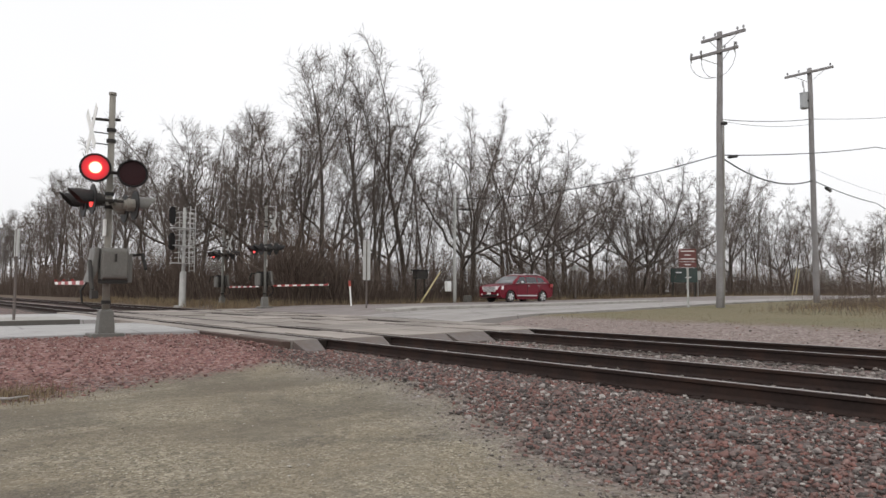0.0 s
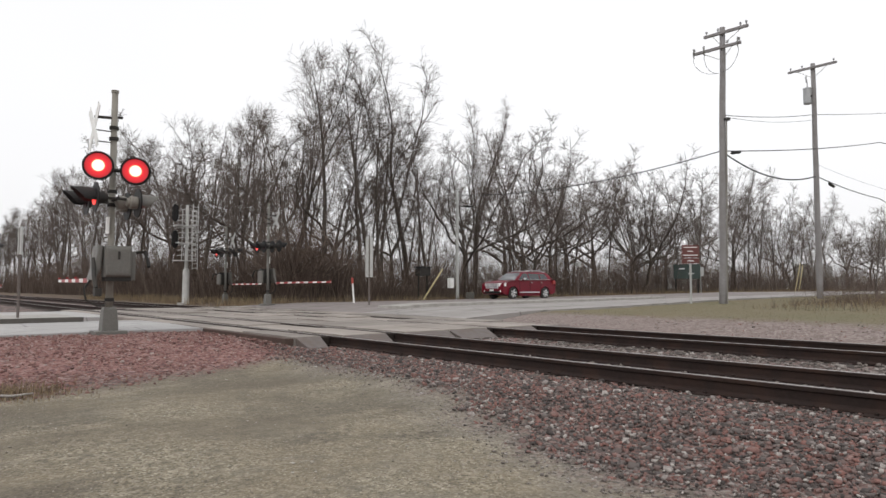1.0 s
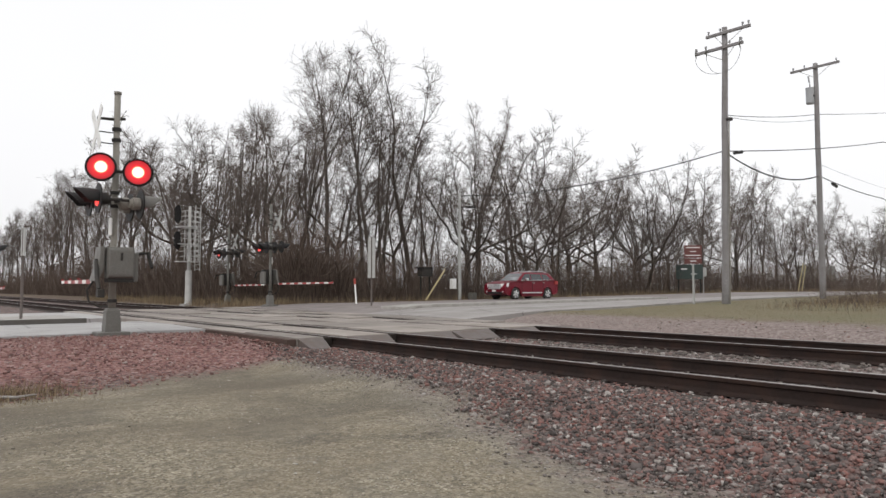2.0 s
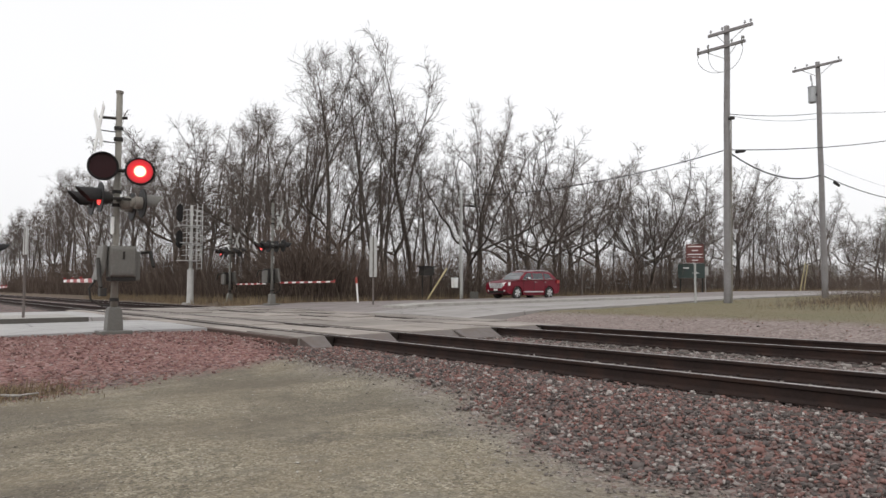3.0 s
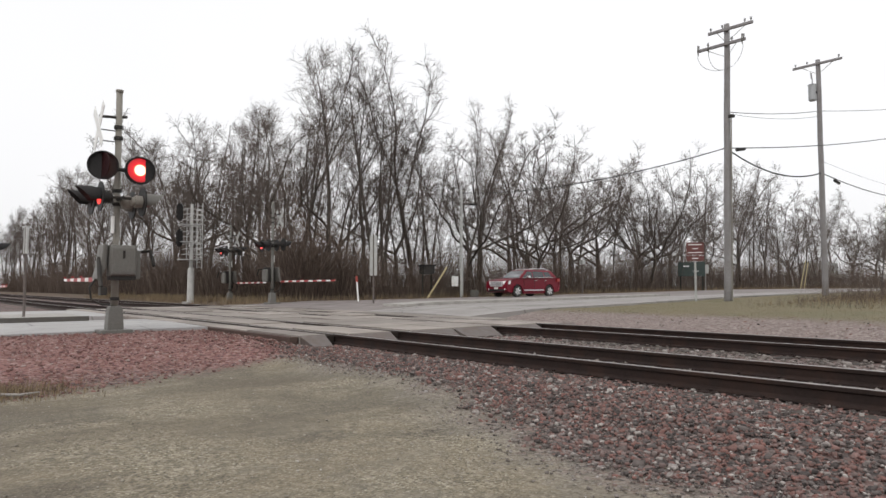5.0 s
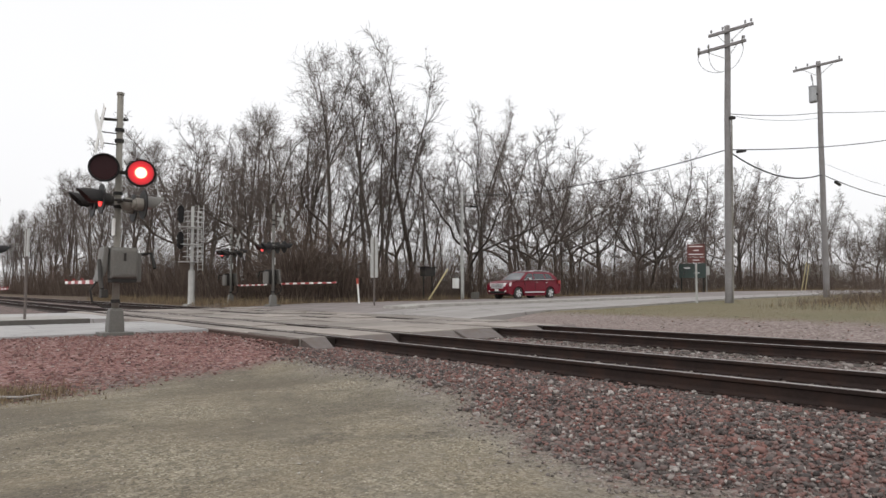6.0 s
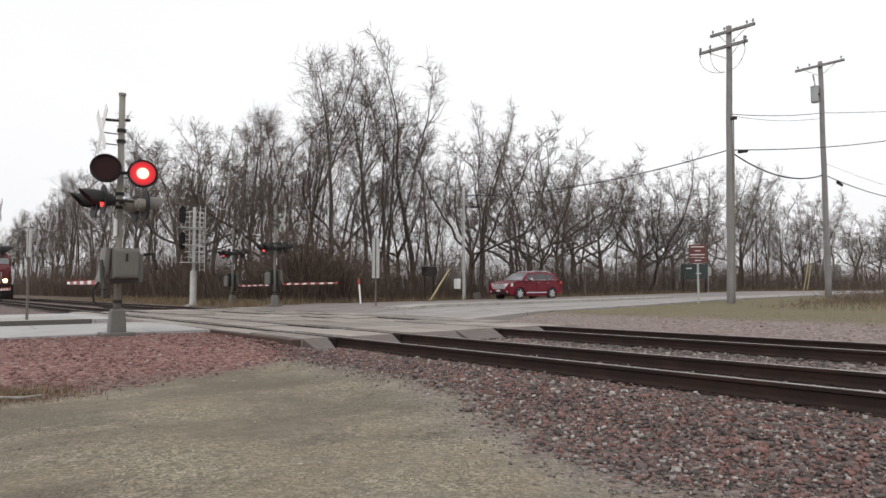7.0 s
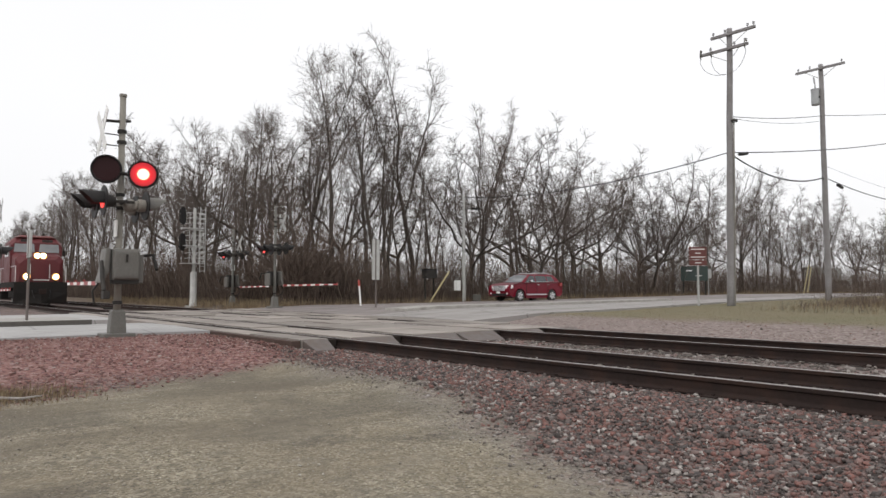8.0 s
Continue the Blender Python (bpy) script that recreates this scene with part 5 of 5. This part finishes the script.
    for k in range(4):
        part("grille_bar", Mesh().box(-2.425, -2.40, -0.44, 0.44, 0.706 + 0.07 * k, 0.714 + 0.07 * k), M_DARK, gr)
    part("number_plate", Mesh().box(-2.43, -2.40, -0.16, 0.16, 0.5, 0.62), M_WHITE, car, "pale blank number plate", 0.004)
    part("bumper_intake", Mesh().box(-2.385, -2.3, -0.62, 0.62, 0.36, 0.5), M_BLACK, car, "dark lower intake", 0.02)
    part("roof_panel", Mesh().box(0.0, 1.2, -0.42, 0.42, 1.695, 1.712), M_GLASS, car, "dark roof panel", 0.006)


# ---- the train ----
def build_train():
    loco = thing("locomotive", place(7.42, 243, 0), "red freight locomotive with lit headlights on the near track", "locomotive")
    ring = lambda y, x, z0, z1, c=0.12: [(-x, y, z0), (x, y, z0), (x, y, z1 - c), (x - c, y, z1), (-x + c, y, z1), (-x, y, z1 - c)]
    part("frame", Mesh().box(-1.5, 1.5, 0.35, 21.8, 1.12, 1.5), M_LOCO_BLACK, loco, "sooty black underframe", 0.02)
    part("nose", Mesh().loft([ring(0.95, 1.15, 1.5, 2.95, 0.3), ring(1.15, 1.38, 1.5, 3.22, 0.25), ring(2.6, 1.42, 1.5, 3.5, 0.2)]), M_LOCO, loco, "broad red nose", 0.03)
    cab = part("cab", Mesh().loft([ring(2.45, 1.5, 1.5, 4.15, 0.25), ring(2.9, 1.52, 1.5, 4.5, 0.35), ring(5.2, 1.52, 1.5, 4.5, 0.35)]), M_LOCO, loco, "red cab", 0.02)
    part("cab_roof", Mesh().loft([[(-1.2, y, 4.49), (1.2, y, 4.49), (0.9, y, z), (-0.9, y, z)] for y, z in ((2.7, 4.55), (3.1, 4.68), (5.2, 4.68))]), M_LOCO_ROOF, loco, "dirty red cab roof", 0.02)
    for x in (-0.72, 0.72):
        part("windscreen", Mesh().loft([[(x - 0.6, 2.41, 3.5), (x + 0.6, 2.41, 3.5), (x + 0.55, 2.41, 4.05), (x - 0.55, 2.41, 4.05)], [(x - 0.6, 2.6, 3.52), (x + 0.6, 2.6, 3.52), (x + 0.55, 2.7, 4.05), (x - 0.55, 2.7, 4.05)]]), M_SHIELD, cab, "windscreen pane")
    for sgn in (-1, 1):
        for y in (3.1, 4.1):
            part("side_window", Mesh().box(sgn * 1.52 - 0.02, sgn * 1.52 + 0.02, y, y + 0.8, 3.2, 3.95), M_GLASS, cab, "dark cab side window", 0.01)
        part("grab_iron", Mesh().tube([(sgn * 0.55, 0.9, 1.75), (sgn * 0.55, 0.86, 2.2), (sgn * 0.55, 0.9, 2.65)], 0.018, 6), M_WHITE, loco, "pale grab iron")
        part("side_mirror", Mesh().box(sgn * 1.68 - 0.08, sgn * 1.68 + 0.08, 2.85, 2.9, 3.3, 3.7), M_DARK, cab)
        part("number_board", Mesh().box(sgn * 0.62 - 0.3, sgn * 0.62 + 0.3, 2.5, 2.7, 4.14, 4.36), M_DARK, cab, "dark number board", 0.02)
        # ditch lights on the pilot deck
        dl = part("ditch_light", Mesh().tube([(sgn * 0.82, 0.30, 1.84), (sgn * 0.82, 0.55, 1.84)], 0.17, 18), M_DARK, loco, "ditch light housing")
        part("lens", Mesh().tube([(sgn * 0.82, 0.25, 1.84), (sgn * 0.82, 0.30, 1.84)], 0.15, 18), M_HEAD, dl, "lit ditch light")
        # Emissive ring stands for glare around the ditch light.
        part("reflector", Mesh().tube([(sgn * 0.82, 0.27, 1.84), (sgn * 0.82, 0.30, 1.84)], [0.22, 0.17], 18), M_HALO, dl, "orange ring imitating the lamp's glare")
        part("ditch_light_post", Mesh().box(sgn * 0.82 - 0.08, sgn * 0.82 + 0.08, 0.36, 0.5, 1.45, 1.7), M_LOCO_BLACK, loco)
        for k in range(4):
            part("step", Mesh().box(sgn * 1.25 - 0.28, sgn * 1.25 + 0.28, 0.32, 0.62, 0.32 + 0.27 * k, 0.36 + 0.27 * k), M_LOCO_BLACK, loco)
        rail = Mesh().tube([(sgn * 1.42, 0.4, 1.5), (sgn * 1.42, 0.4, 2.5), (sgn * 1.46, 2.3, 2.5)], 0.022, 6)
        part("handrail", rail, M_WHITE, loco, "pale handrail")
        side = Mesh().tube([(sgn * 1.46, 5.3, 2.5), (sgn * 1.46, 21.4, 2.5)], 0.022, 6)
        part("handrail", side, M_WHITE, loco, "pale handrail")
        for k in range(9):
            part("stanchion", Mesh().tube([(sgn * 1.46, 5.6 + 1.95 * k, 1.5), (sgn * 1.46, 5.6 + 1.95 * k, 2.5)], 0.018, 6), M_WHITE, loco)
    hl = part("headlight", Mesh().box(-0.36, 0.36, 0.98, 1.3, 3.04, 3.38), M_LOCO, loco, "twin headlight housing", 0.04)
    for x in (-0.17, 0.17):
        part("lens", Mesh().tube([(x, 0.93, 3.21), (x, 0.99, 3.21)], 0.15, 18), M_HEAD, hl, "lit headlight")
        # Emissive ring stands for glare around the headlight.
        part("reflector", Mesh().tube([(x, 0.95 + 0.004 * (x > 0), 3.21), (x, 0.99, 3.21)], [0.20, 0.17], 18), M_HALO, hl, "orange ring imitating the lamp's glare")
    part("nose_door", Mesh().box(-0.36, 0.36, 0.915, 0.97, 1.6, 2.8), M_LOCO, loco, "nose door", 0.02)
    part("pilot_rail", Mesh().tube([(-0.45, 0.25, 1.62), (0.45, 0.25, 1.62)], 0.03, 8), M_WHITE, loco, "pale pilot rail")
    part("pilot", Mesh().box(-1.5, 1.5, 0.22, 0.5, 0.75, 1.5), M_LOCO_BLACK, loco, "black pilot plate", 0.03)
    plow = Mesh().loft([[(-1.5, 0.3, 0.12), (0, -0.12, 0.10), (1.5, 0.3, 0.12), (1.5, 0.55, 0.12), (-1.5, 0.55, 0.12)], [(-1.5, 0.2, 0.8), (0, 0.05, 0.85), (1.5, 0.2, 0.8), (1.5, 0.5, 0.8), (-1.5, 0.5, 0.8)]])
    part("snow_plow", plow, M_LOCO_BLACK, loco, "black snow plow", 0.02)
    cp = part("coupler", Mesh().box(-0.12, 0.12, -0.35, 0.3, 0.76, 1.0).box(-0.2, 0.2, -0.5, -0.3, 0.72, 1.04), M_RAIL, loco, "rusty coupler", 0.03)
    for x in (-0.5, 0.5):
        part("air_hose", Mesh().tube([(x, 0.22, 0.95), (x, -0.1, 0.8), (x * 0.8, -0.15, 0.45)], 0.03, 6), M_BLACK, loco)
    part("long_hood", Mesh().loft([ring(5.2, 0.98, 1.5, 4.25, 0.2), ring(16.0, 0.98, 1.5, 4.25, 0.2)]), M_LOCO, loco, "long red engine hood", 0.02)
    part("radiator", Mesh().loft([ring(16.0, 1.05, 1.5, 4.45, 0.1), ring(16.4, 1.45, 1.5, 4.6, 0.1), ring(20.8, 1.45, 1.5, 4.6, 0.1)]), M_LOCO, loco, "flared radiator section", 0.02)
    for k in range(8):
        part("hood_door", Mesh().box(-1.0, 1.0, 5.5 + 1.3 * k, 6.6 + 1.3 * k, 1.7, 3.6), M_LOCO, loco, "", 0.02)
    part("exhaust", Mesh().box(-0.35, 0.35, 10.5, 11.5, 4.25, 4.5), M_LOCO_BLACK, loco, "", 0.03)
    part("horn", Mesh().tube([(0.5, 4.0, 4.75), (0.5, 3.5, 4.78)], [0.03, 0.09], 10), M_DARK, loco)
    part("fuel_tank", Mesh().box(-1.4, 1.4, 8.2, 13.6, 0.35, 1.12), M_LOCO_BLACK, loco, "", 0.1)
    for y0 in (1.9, 15.6):
        for sgn in (-1, 1):
            part("truck_frame", Mesh().box(sgn * 1.0 - 0.09, sgn * 1.0 + 0.09, y0 - 0.3, y0 + 4.5, 0.45, 0.95), M_LOCO_BLACK, loco, "", 0.04)
        for k in range(3):
            for sgn in (-1, 1):
                y = y0 + 0.3 + 1.75 * k
                part("wheel", Mesh().tube([(sgn * 0.68, y, 0.53), (sgn * 0.82, y, 0.53)], 0.525, 26), M_RAIL_TOP, loco)
    return loco


build_ground()
build_roads()
lamps = build_signals()
block_signal(place(14.8, 43.4, -0.12))
build_poles()
build_wires()
build_signs()
build_car()
train = build_train()
build_trees()
build_undergrowth()
build_tracks()
build_crossing()
build_stones()


# ---- what moves: the train, and the two flashing lamps that turn ----
def motions():
    times = [0.25 * k for k in range(32)] + [7.9, 8.0]
    walk(train, [(t, place(7.42, 50.0 + 25.5 * (8 - t), 0)) for t in times])
    to_right = (0.1, 1.0, 2.0, 2.9, 3.9, 4.95, 5.9, 6.9, 7.9)
    to_left = (0.6, 1.6, 2.5, 3.5, 4.5, 5.45, 6.4, 7.4)
    for lamp, ons, offs, lit in ((lamps[0], to_left, to_right, True), (lamps[1], to_right, to_left, False)):
        angle = 0.0 if lit else 180.0
        rows = [(0.0, pose(0, -0.03, 0, 0, 0, angle))]
        turns = sorted([(t - 0.1, 1) for t in ons] + [(t, 0) for t in offs])
        for t, _ in turns:
            for k in range(4):
                if t + k / 30 > 0:
                    rows.append((t + k / 30, pose(0, -0.03, 0, 0, 0, angle + 60 * k)))
            angle += 180
        if rows[-1][0] < 8:
            rows.append((8.0, pose(0, -0.03, 0, 0, 0, angle)))
        walk(lamp, rows)


motions()
